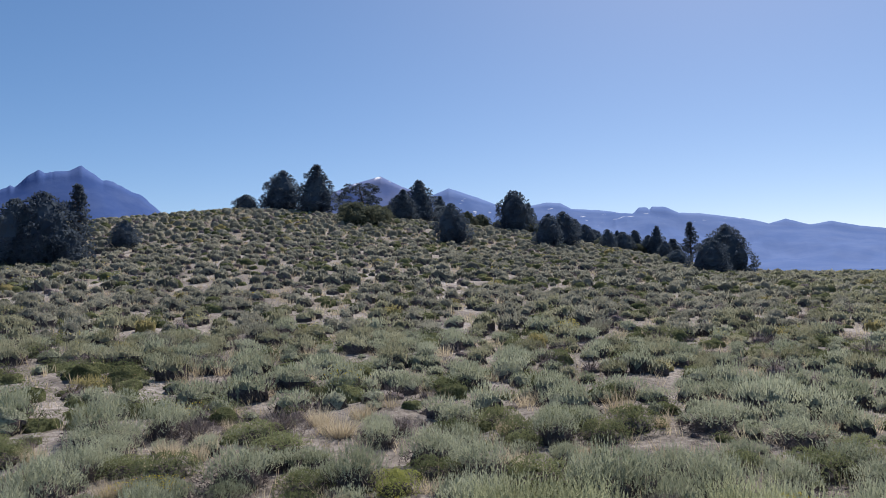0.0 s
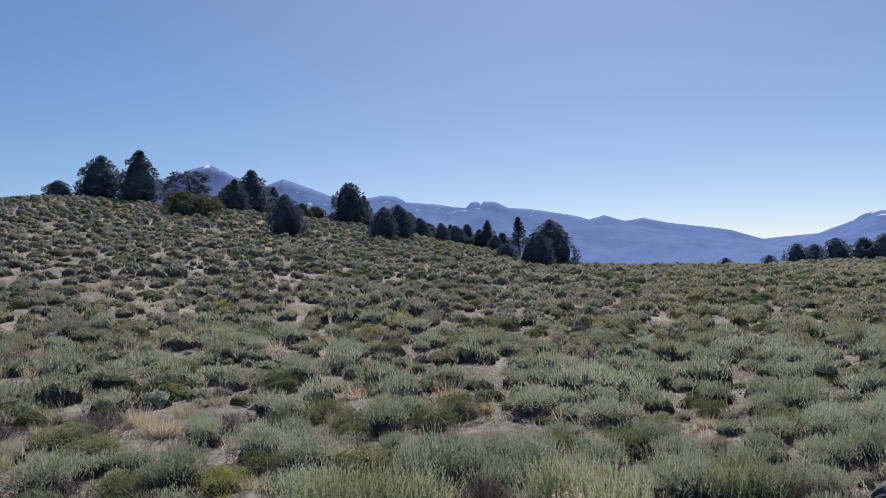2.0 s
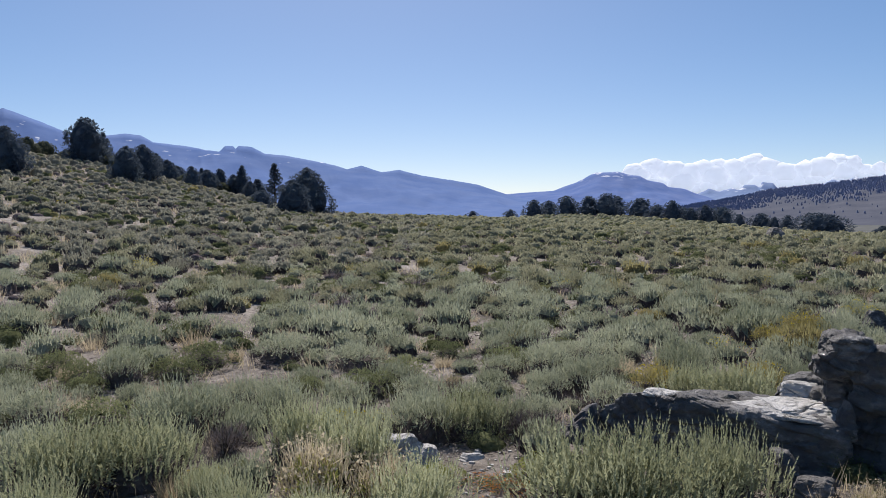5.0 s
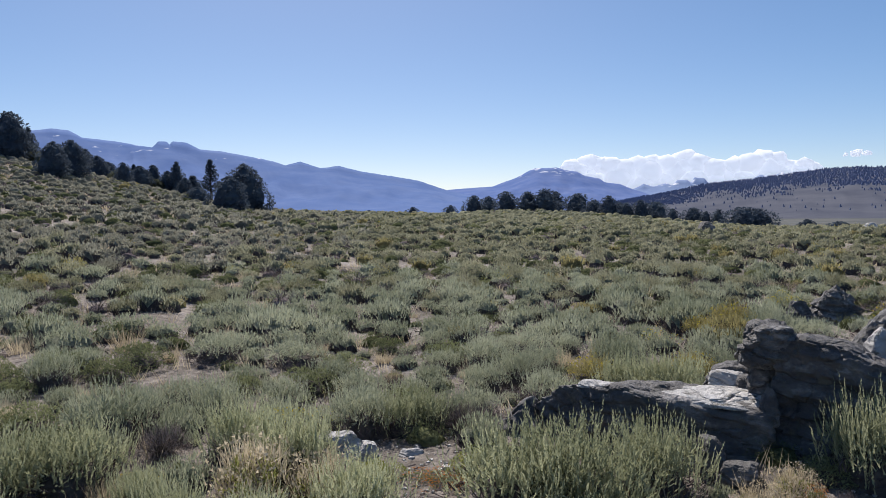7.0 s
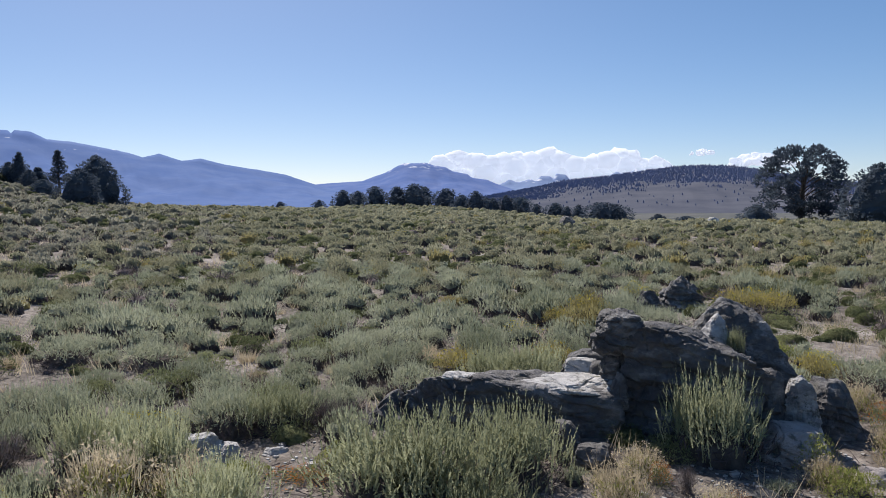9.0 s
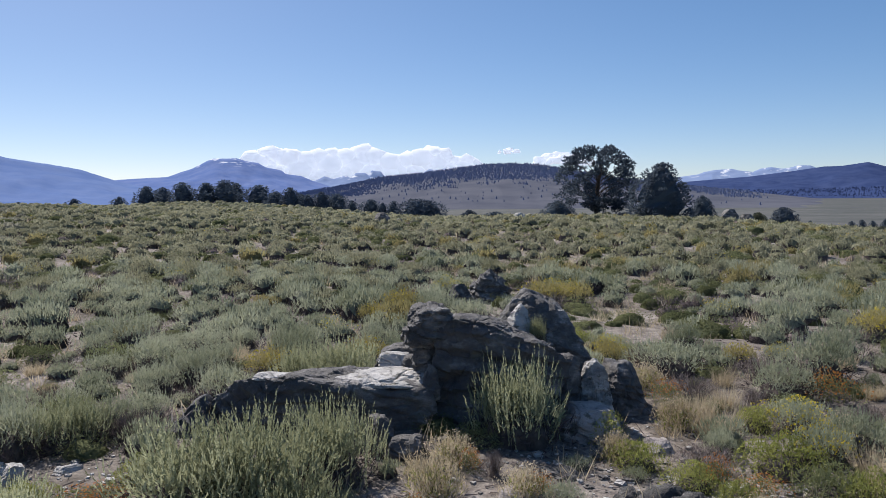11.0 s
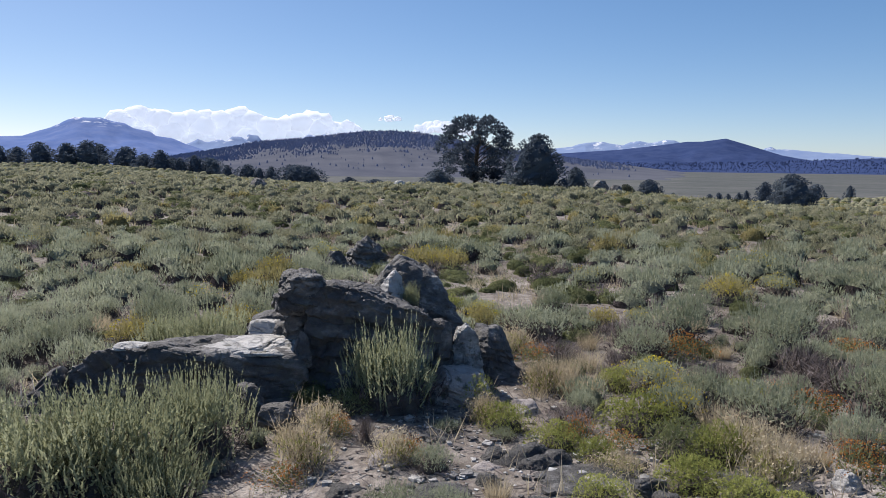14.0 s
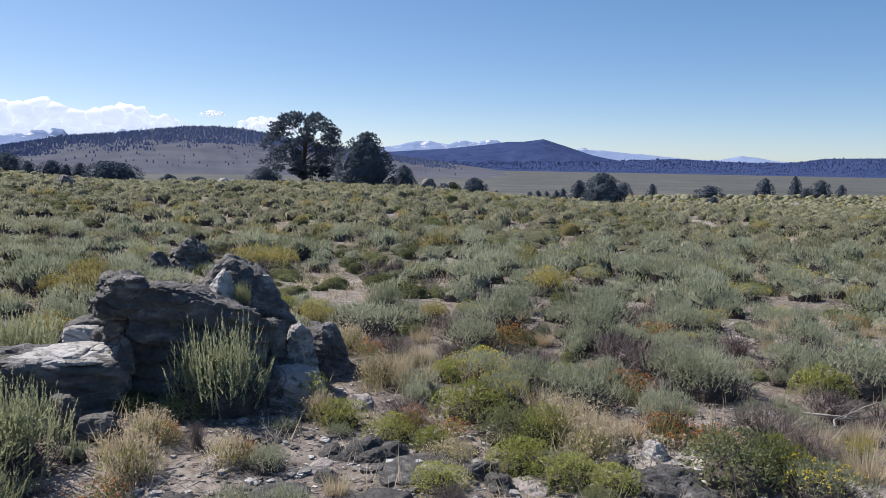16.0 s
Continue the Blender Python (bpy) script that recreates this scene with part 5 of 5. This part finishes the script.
def plant(kind, bearing, dist, width, height, lift=0.0):
    """One plant near enough to pick out: an object with its parts."""
    p = spot(bearing, dist, 0.01 - lift)
    PLANT_SPOTS.append((p.x, p.y, width * 0.5))
    k = len(PLANT_SPOTS)
    m = pose(p.x, p.y, p.z, 0, 0, (k * 67) % 360) @ Matrix.Diagonal((width / (2.05 * PR), width / (2.05 * PR), height / (1.12 * PH), 1))
    key = (kind, k % (4 if kind.startswith("sage") else 2))
    if key in plant_made:
        ob = copy_thing(plant_made[key], Matrix.Identity(4))
        ob.matrix_basis = m
        return
    mat, label, category = PLANTS[kind]
    root = new(category.replace(" ", "_"))
    tagged(root, label, category, category + " plants in the brush")
    merged = {}
    for name, v, f, mt in plant_pieces(kind, 3, 500 + len(plant_made) * 7):
        merged.setdefault((name, mt), []).append((v, f))
    for (name, mt), pieces in merged.items():
        ob = part(name, mesh_from(name, *join(pieces), MAT[mt]), root)
        ob["kind"] = "stuff"
    root.matrix_basis = m
    plant_made[key] = root


plant("sage_tall", 40.2, 4.05, 0.90, 0.46)
plant("sage_tall", 44.8, 4.00, 0.95, 0.52)
plant("sage_tall", 50.2, 4.40, 0.72, 0.45)
plant("sage_tall", 47.4, 3.70, 0.60, 0.30)
plant("sage_tall", 64.5, 4.85, 0.72, 0.54)
plant("sage_tall", 51.1, 6.25, 0.75, 0.40)
plant("sage_tall", 48.0, 6.60, 0.60, 0.32)
plant("buckwheat", 58.3, 4.05, 0.42, 0.29)
plant("buckwheat", 65.3, 3.98, 0.36, 0.22)
plant("rust", 66.2, 4.0, 0.22, 0.16)
plant("buckwheat", 59.5, 4.45, 0.36, 0.22)
plant("green", 61.6, 4.75, 0.40, 0.16)
plant("lime", 77.4, 4.35, 0.38, 0.20)
plant("rust", 79.0, 4.40, 0.24, 0.24)
plant("lime", 80.6, 4.2, 0.30, 0.17)
plant("green", 86.4, 4.32, 0.45, 0.27)
plant("lime", 88.8, 4.30, 0.40, 0.27)
plant("lime", 91.0, 3.77, 0.42, 0.20)
plant("lime", 94.6, 3.72, 0.34, 0.17)
plant("grass", 92.4, 4.45, 0.50, 0.26)
plant("grass", 94.9, 4.40, 0.42, 0.24)
plant("grass", 97.1, 4.85, 0.45, 0.24)
plant("sage", 91.6, 4.98, 0.72, 0.36)
plant("sage", 98.5, 5.82, 0.78, 0.42)
plant("yellow", 84.0, 5.70, 0.62, 0.30)
plant("sage", 87.6, 5.35, 0.55, 0.32)
plant("dead", 93.6, 6.41, 0.62, 0.36)
plant("sage", 84.9, 7.15, 0.72, 0.49)
plant("sage", 74.9, 7.16, 0.90, 0.36)
plant("sage", 82.9, 6.72, 0.72, 0.34)
plant("sage", 91.8, 7.56, 0.92, 0.46)
plant("sage", 93.1, 8.52, 0.62, 0.32)
plant("rust", 100.7, 4.36, 0.45, 0.15)
plant("green", 103.2, 3.98, 0.62, 0.32)
plant("lime", 105.6, 4.1, 0.34, 0.26)
plant("yellow", 108.3, 3.99, 0.52, 0.21)
plant("grass", 111.0, 4.34, 0.50, 0.28)
plant("grass", 107.6, 4.75, 0.45, 0.24)
plant("rust", 108.6, 8.45, 0.48, 0.19)
plant("yellow", 102.1, 10.07, 0.65, 0.24)
plant("yellow", 104.6, 9.1, 0.4, 0.2)
plant("sage", 100.4, 5.73, 0.72, 0.39)
plant("dead", 108.3, 5.55, 0.68, 0.24)
plant("sage", 109.7, 6.2, 0.85, 0.43)
plant("sage", 106.4, 7.29, 0.72, 0.36)
plant("lime", 70.8, 5.15, 0.36, 0.24)
plant("buckwheat", 71.9, 4.75, 0.34, 0.22)
plant("lime", 73.4, 4.62, 0.38, 0.22)
plant("buckwheat", 76.2, 5.45, 0.45, 0.28)
plant("grass", 78.8, 5.35, 0.55, 0.34)
plant("grass", 77.4, 5.75, 0.45, 0.30)
plant("lime", 83.4, 4.75, 0.58, 0.28)
plant("yellow", 85.6, 4.95, 0.50, 0.30)
plant("buckwheat", 90.4, 4.42, 0.55, 0.28)
plant("buckwheat", 92.8, 4.15, 0.45, 0.26)
plant("lime", 87.4, 3.92, 0.45, 0.22)
plant("lime", 81.2, 3.60, 0.36, 0.16)
plant("rust", 75.2, 6.05, 0.36, 0.22)
plant("rust", 96.6, 7.4, 0.50, 0.20)
plant("yellow", 99.8, 7.9, 0.55, 0.28)
plant("yellow", 105.4, 11.5, 0.80, 0.34)
plant("ochre", 88.2, 9.4, 0.75, 0.40)
plant("yellow", 91.4, 10.4, 0.60, 0.32)
plant("rust", 33.6, 4.40, 0.45, 0.06)
plant("rust", 35.2, 4.32, 0.32, 0.06)
plant("buckwheat", 25.2, 4.25, 0.55, 0.34)
plant("buckwheat", 20.2, 4.31, 0.62, 0.43)
plant("sage_tall", 23.4, 4.60, 0.62, 0.42)
plant("sage_tall", 19.4, 4.85, 0.62, 0.40)
plant("yellow", 12.7, 4.47, 0.40, 0.13)
plant("sage_tall", 3.2, 4.84, 0.85, 0.43)
plant("sage_tall", 8.4, 4.75, 0.80, 0.38)
plant("dead", 14.1, 4.95, 0.46, 0.28)
plant("sage_tall", 32.2, 5.40, 0.66, 0.34)
plant("sage", 34.5, 7.41, 0.52, 0.26)
plant("sage", 19.9, 6.99, 0.48, 0.24)
plant("sage", 28.3, 6.62, 0.66, 0.33)
plant("sage", 1.7, 6.28, 0.72, 0.34)
plant("sage", 23.5, 7.92, 0.90, 0.31)
plant("lime", 37.3, 4.50, 0.44, 0.19)
plant("lime", 29.4, 4.45, 0.40, 0.16)
plant("dead", 36.2, 5.3, 0.6, 0.26)
plant("sage", -5.3, 7.58, 0.50, 0.31)
plant("sage", -15.4, 6.29, 0.66, 0.36)
plant("sage", 18.1, 8.13, 0.74, 0.32)
plant("sage", -22.6, 8.09, 0.56, 0.28)
plant("yellow", -21.1, 6.23, 0.65, 0.15)
plant("sage", 22.6, 6.16, 0.56, 0.34)
plant("sage", 10.0, 5.91, 0.50, 0.30)
plant("grass", -8.3, 7.84, 0.85, 0.32)
plant("grass", -9.6, 8.3, 0.6, 0.32)
plant("grass", -6.6, 8.6, 0.6, 0.28)
plant("dead", -3.8, 8.1, 0.6, 0.22)
plant("grass", -28.0, 7.85, 0.50, 0.22)
plant("ochre", 55.3, 9.90, 0.70, 0.40)
plant("ochre", 53.2, 9.6, 0.50, 0.30)
plant("ochre", 66.0, 11.2, 0.9, 0.45)
plant("ochre", 68.0, 11.5, 0.8, 0.42)
plant("yellow", 58.6, 12.2, 0.6, 0.42)
plant("sage", 64.6, 10.2, 0.7, 0.3)
plant("sage", 60.6, 9.6, 0.8, 0.34)
plant("sage", 57.6, 9.9, 0.8, 0.34)
plant("sage", 69.6, 6.05, 0.5, 0.2)
plant("sage_tall", 65.8, 5.75, 0.17, 0.20, lift=0.50)

# Bare ground: bearing, distance, radius.
BARE = ((12.5, 10.7, 0.55), (-5.5, 7.2, 0.55), (0.0, 9.4, 0.3), (13.8, 7.5, 0.35), (17.4, 7.2, 0.35), (-28, 12.1, 0.7), (9.9, 10.4, 0.3),
        (67.7, 4.1, 0.6), (72.0, 4.0, 0.7), (77.9, 3.7, 0.75), (83.0, 3.7, 0.6), (100.5, 5.2, 0.45), (79.9, 8.3, 0.5), (73.9, 9.1, 0.35), (33.0, 4.6, 0.5), (97.5, 3.9, 0.5))
TRAIL = ((99.6, 24.0), (98.9, 26.4), (97.5, 30.8), (96.1, 39.0), (94.5, 48.0))
BARE_XY = [(*spot(b, r).xy, s) for b, r, s in BARE] + [(*(spot(*TRAIL[k]).lerp(spot(*TRAIL[k + 1]), i / 8)).xy, 0.35) for k in range(4) for i in range(8)]


def build_trail():
    """A narrow trodden strip that lies on the slope."""
    pts = [spot(*TRAIL[k]).lerp(spot(*TRAIL[k + 1]), i / 8) for k in range(4) for i in range(8)]
    v = []
    for i, p in enumerate(pts):
        q = pts[min(i + 1, len(pts) - 1)] - pts[max(i - 1, 0)]
        n = Vector((-q.y, q.x, 0)).normalized()
        for side in (-1, 1):
            w = p + n * side * (0.16 + 0.08 * noise.noise(p * 0.7 + Vector((side, 0, 0))))
            v.append((w.x, w.y, float(ground_z(w.x, w.y)) + 0.03))
    f = [[2 * i, 2 * i + 1, 2 * i + 3, 2 * i + 2] for i in range(len(pts) - 1)]
    tagged(new("trail", mesh_from("trail", v, f, MAT["trail"])), "narrow pale trail trodden through the brush", "trail", kind="structure")


build_trail()


def scatter(r0, r1, cell, seed, b0=-32.0, b1=112.0):
    """Jittered lattice over the wedge that the camera sweeps."""
    rng = np.random.default_rng(seed)
    n = int(2 * r1 / cell) + 2
    i, j = np.meshgrid(np.arange(n), np.arange(n), indexing="ij")
    x = (i + rng.uniform(0.05, 0.95, i.shape)) * cell - r1
    y = (j + rng.uniform(0.05, 0.95, i.shape)) * cell - r1
    x, y = x.ravel(), y.ravel()
    r, b = np.hypot(x, y), np.degrees(np.arctan2(x, y))
    ok = (r >= r0) & (r < r1) & (b > b0) & (b < b1)
    return x[ok], y[ok], rng


def is_free(x, y, own):
    for px, py, s in ROCK_SPOTS:
        if (x - px) ** 2 + (y - py) ** 2 < (s + own * 0.6) ** 2:
            return False
    for px, py, s in BARE_XY:
        if (x - px) ** 2 + (y - py) ** 2 < (s + own * 0.3) ** 2:
            return False
    return True


def species(x, y, g):
    """What grows at a place: drifts of one kind, with strays."""
    r, b = math.hypot(x, y), math.degrees(math.atan2(x, y))
    drift = noise.noise((x * 0.16, y * 0.16, 2.0)) + 0.5 * noise.noise((x * 0.5, y * 0.5, 5.0))
    u = g.random()
    hill = max(0.0, min(1.0, (20 - b) / 25)) * min(1.0, r / 30)
    gold = max(0.0, min(1.0, (b - 48) / 20)) * max(0.0, min(1.0, (r - 8) / 8))
    if u < 0.10 + 0.12 * hill + 0.07 * gold + (0.10 if drift < -0.35 else 0.0):
        return "grass"
    if u < 0.24 + 0.14 * hill - 0.02 * gold:
        return "dead"
    if u < 0.39 + 0.08 * hill + (0.20 if drift > 0.12 else 0.0):
        return "green"
    if u > 0.988 - 0.004 * gold:
        return "yellow"
    if u > 0.975 - 0.035 * gold:
        return "ochre" if r > 6 else "lime"
    return "sage"


# within 8.5 m: plants of their own
x, y, rng = scatter(2.6, 8.5, 0.44, 201)
singles = 0
for px, py in zip(x, y):
    b, r = math.degrees(math.atan2(px, py)), math.hypot(px, py)
    kind = species(px, py, rng)
    w = rng.uniform(0.38, 0.72) if kind not in ("grass", "yellow") else rng.uniform(0.3, 0.5)
    h = w * rng.uniform(0.48, 0.70) * (0.7 if kind in ("green", "dead", "lime") else 1.0)
    crowded = any((px - qx) ** 2 + (py - qy) ** 2 < (0.46 * (s + w / 2)) ** 2 for qx, qy, s in PLANT_SPOTS)
    if r < 3.5 or (57 < b < 104 and r < 4.4) or crowded or not is_free(px, py, w / 2) or singles >= 620:
        continue
    if 35 < b < 72 and r < 5.3:
        continue
    if b > 66 and kind in ("sage", "green") and rng.random() < 0.55:
        kind = ("lime", "rust", "yellow", "grass", "buckwheat", "grass", "buckwheat", "ochre", "dead")[int(rng.integers(0, 9))]
        w, h = w * 0.75, h * 0.72
    plant("sage_tall" if kind == "sage" and r < 4.4 else kind, b, r, w, h)
    singles += 1


# small mixed herbs over the stony foreground
x, y, rng = scatter(3.2, 6.4, 0.30, 207, 56.0, 113.0)
for px, py in zip(x, y):
    b, r = math.degrees(math.atan2(px, py)), math.hypot(px, py)
    if rng.random() < 0.30 or (b < 70 and r > 4.5) or any((px - qx) ** 2 + (py - qy) ** 2 < (0.6 * s + 0.06) ** 2 for qx, qy, s in ROCK_SPOTS):
        continue
    if any((px - qx) ** 2 + (py - qy) ** 2 < (0.7 * s + 0.05) ** 2 for qx, qy, s in PLANT_SPOTS):
        continue
    kind = ("buckwheat", "grass", "lime", "dead", "sage", "rust", "buckwheat", "green", "sage")[int(rng.integers(0, 9))]
    plant(kind, b, r, rng.uniform(0.16, 0.42), rng.uniform(0.09, 0.24))


def litter(name, count, b0, b1, r0, r1, seed):
    """Fallen twigs and leaf scraps on the soil."""
    rng = np.random.default_rng(seed)
    b, r = np.radians(rng.uniform(b0, b1, count)), rng.uniform(r0, r1, count)
    px, py = r * np.sin(b), r * np.cos(b)
    w = unit(np.stack((rng.normal(size=count), rng.normal(size=count), rng.normal(size=count) * 0.12 + 0.05), 1))
    v, f = sprigs(rng, np.stack((px, py, ground_z(px, py) + 0.006), 1), w, rng.uniform(0.03, 0.16, count), rng.uniform(0.004, 0.009, count))
    tagged(new(name, mesh_from(name, v, f, MAT["dead"])), "fallen grey twigs and scraps on the soil", "litter", kind="stuff")


litter("twig_litter", 9000, -34, 114, 3.0, 9.0, 251)


def field(name, r0, r1, cell, detail, seed, label, bare, size=1.0, b1=112.0):
    """Brush too far off to pick apart, gathered by material."""
    x, y, rng = scatter(r0, r1, cell, seed, -32.0, b1)
    protos = {k: [plant_pieces(k, detail, 900 + 31 * i + len(k)) for i in range(5)] for k in ("sage", "green", "dead", "grass", "yellow", "ochre", "lime")}
    heap = {}
    z = ground_z(x, y)
    for px, py, pz in zip(x, y, z):
        r, b = math.hypot(px, py), math.degrees(math.atan2(px, py))
        if rng.random() < bare or (b < 22 and r > 118) or (22 <= b < 33 and r > 135) or (57 < b < 85 and r > 88):
            continue
        if 57 < b < 106 and r < 4.9:
            continue
        if r < 52 and not is_free(px, py, 0.3 if r > 8.5 else 0.1):
            continue
        if any((px - qx) ** 2 + (py - qy) ** 2 < (s + (0.15 if r > 8.5 else -0.06)) ** 2 for qx, qy, s in PLANT_SPOTS) if r < 14 else False:
            continue
        kind = species(px, py, rng)
        wide = size * rng.uniform(0.34, 0.84) * (1.0 if kind != "grass" else 0.8)
        w = wide / (1.95 * PR)
        h = wide * rng.uniform(0.46, 0.70) * (0.72 if kind in ("green", "dead") else 1.0) / (1.12 * PH)
        a = rng.uniform(0, 6.28)
        c, s = math.cos(a) * w, math.sin(a) * w
        m = np.array(((c, -s, 0), (s, c, 0), (0, 0, h)))
        for _, v, f, mt in protos[kind][int(rng.integers(0, 5))]:
            # Same plant by bearing and distance: swaps in the toned-down sage copies.
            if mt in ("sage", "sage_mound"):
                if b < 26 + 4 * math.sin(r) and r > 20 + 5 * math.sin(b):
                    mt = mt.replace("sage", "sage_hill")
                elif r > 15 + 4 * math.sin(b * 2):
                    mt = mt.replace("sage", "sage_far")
            vs, fs = heap.setdefault(mt, ([], []))
            o = sum_of.setdefault((name, mt), 0)
            vs.append(v @ m.T + np.array((px, py, pz - 0.02)))
            fs.append(f + o)
            sum_of[name, mt] = o + len(v)
    for mt, (vs, fs) in heap.items():
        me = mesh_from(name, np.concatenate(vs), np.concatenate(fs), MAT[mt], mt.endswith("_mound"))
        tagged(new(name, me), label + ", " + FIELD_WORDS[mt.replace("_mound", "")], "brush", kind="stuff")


sum_of = {}
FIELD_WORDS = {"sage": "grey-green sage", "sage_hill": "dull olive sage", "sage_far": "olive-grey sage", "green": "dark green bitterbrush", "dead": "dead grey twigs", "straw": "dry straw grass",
               "yellow": "yellow rabbitbrush flowers", "ochre": "ochre rabbitbrush", "core": "inner twigs coloured dark for shade", "skirt": "dark inner twigs with base shade painted in", "twig": "bare grey stems", "lime": "fresh green leaves"}
field("brush_nearby", 8.5, 17.0, 0.48, 2, 211, "sagebrush steppe close by", 0.05)
field("brush_midway", 17.0, 32.0, 0.56, 1, 223, "sagebrush steppe midway", 0.03)
field("low_brush_midway", 8.5, 18.0, 0.56, 1, 213, "small plants between the bushes midway", 0.05, 0.62)
field("low_brush", 3.9, 8.5, 0.30, 2, 209, "small plants between the bushes", 0.10, 0.55)
field("brush_beyond", 32.0, 66.0, 0.72, 0, 227, "sagebrush slope beyond", 0.05, 1.25)
field("brush_upslope", 66.0, 130.0, 0.88, -1, 228, "sagebrush slope farther up", 0.04, 1.45)
field("brush_distant", 130.0, 250.0, 2.2, -1, 229, "distant sagebrush slope", 0.08, 2.3)


def grass_between(name, r0, r1, cell, blades_each, width, seed):
    x, y, rng = scatter(r0, r1, cell, seed)
    keep = (rng.random(len(x)) < 0.55) & (np.array([noise.noise((a * 0.3, c * 0.3, 9.0)) for a, c in zip(x, y)]) > -0.25)
    x, y = x[keep], y[keep]
    n = blades_each
    b = np.repeat(np.stack((x, y, ground_z(x, y)), 1), n, 0) + rng.normal(size=(len(x) * n, 3)) * np.array((0.06, 0.06, 0.0))
    w = unit(rng.normal(size=(len(b), 3)) * np.array((0.4, 0.4, 0.1)) + np.array((0, 0, 1.0)))
    v, f = sprigs(rng, b, w, rng.uniform(0.07, 0.22, len(b)), width)
    tagged(new(name, mesh_from(name, v, f, MAT["straw"])), "thin dry grass between the bushes", "grass", kind="stuff")


grass_between("dry_grass", 3.4, 12.0, 0.34, 14, 0.006, 241)
grass_between("dry_grass_midway", 12.0, 40.0, 0.62, 9, 0.018, 243)
grass_between("dry_grass_slope", 40.0, 112.0, 0.86, 8, 0.085, 247)


# ---- bleached fallen branches ----
def branch(bearing, dist, length, turn, seed):
    rng = np.random.default_rng(seed)
    p, pieces = np.array((0.0, 0.0, 0.03)), []
    d = np.array((1.0, 0.0, 0.10))
    for k in range(4):
        q = p + d * length / 4 + rng.normal(size=3) * 0.02
        pieces.append(limb(p, q, 0.009 * (1 - k * 0.2), 0.009 * (0.8 - k * 0.2), 6))
        if k in (1, 2):
            pieces.append(limb(q, q + np.array((0.10, rng.uniform(-0.10, 0.10), 0.06)), 0.005, 0.002, 5))
        p = q
    ob = new("branch", mesh_from("branch", *join(pieces), MAT["bleached"], True))
    s = spot(bearing, dist)
    ob.matrix_basis = pose(s.x, s.y, s.z + 0.05, 0, 0, turn)
    tagged(ob, "bleached dead branch lying in the brush", "branch", "fallen branches")


branch(100.6, 7.0, 0.45, -140, 1)
branch(108.0, 5.0, 0.3, -60, 2)
branch(106.6, 5.3, 0.4, -100, 3)
branch(37.5, 5.0, 0.35, 20, 4)
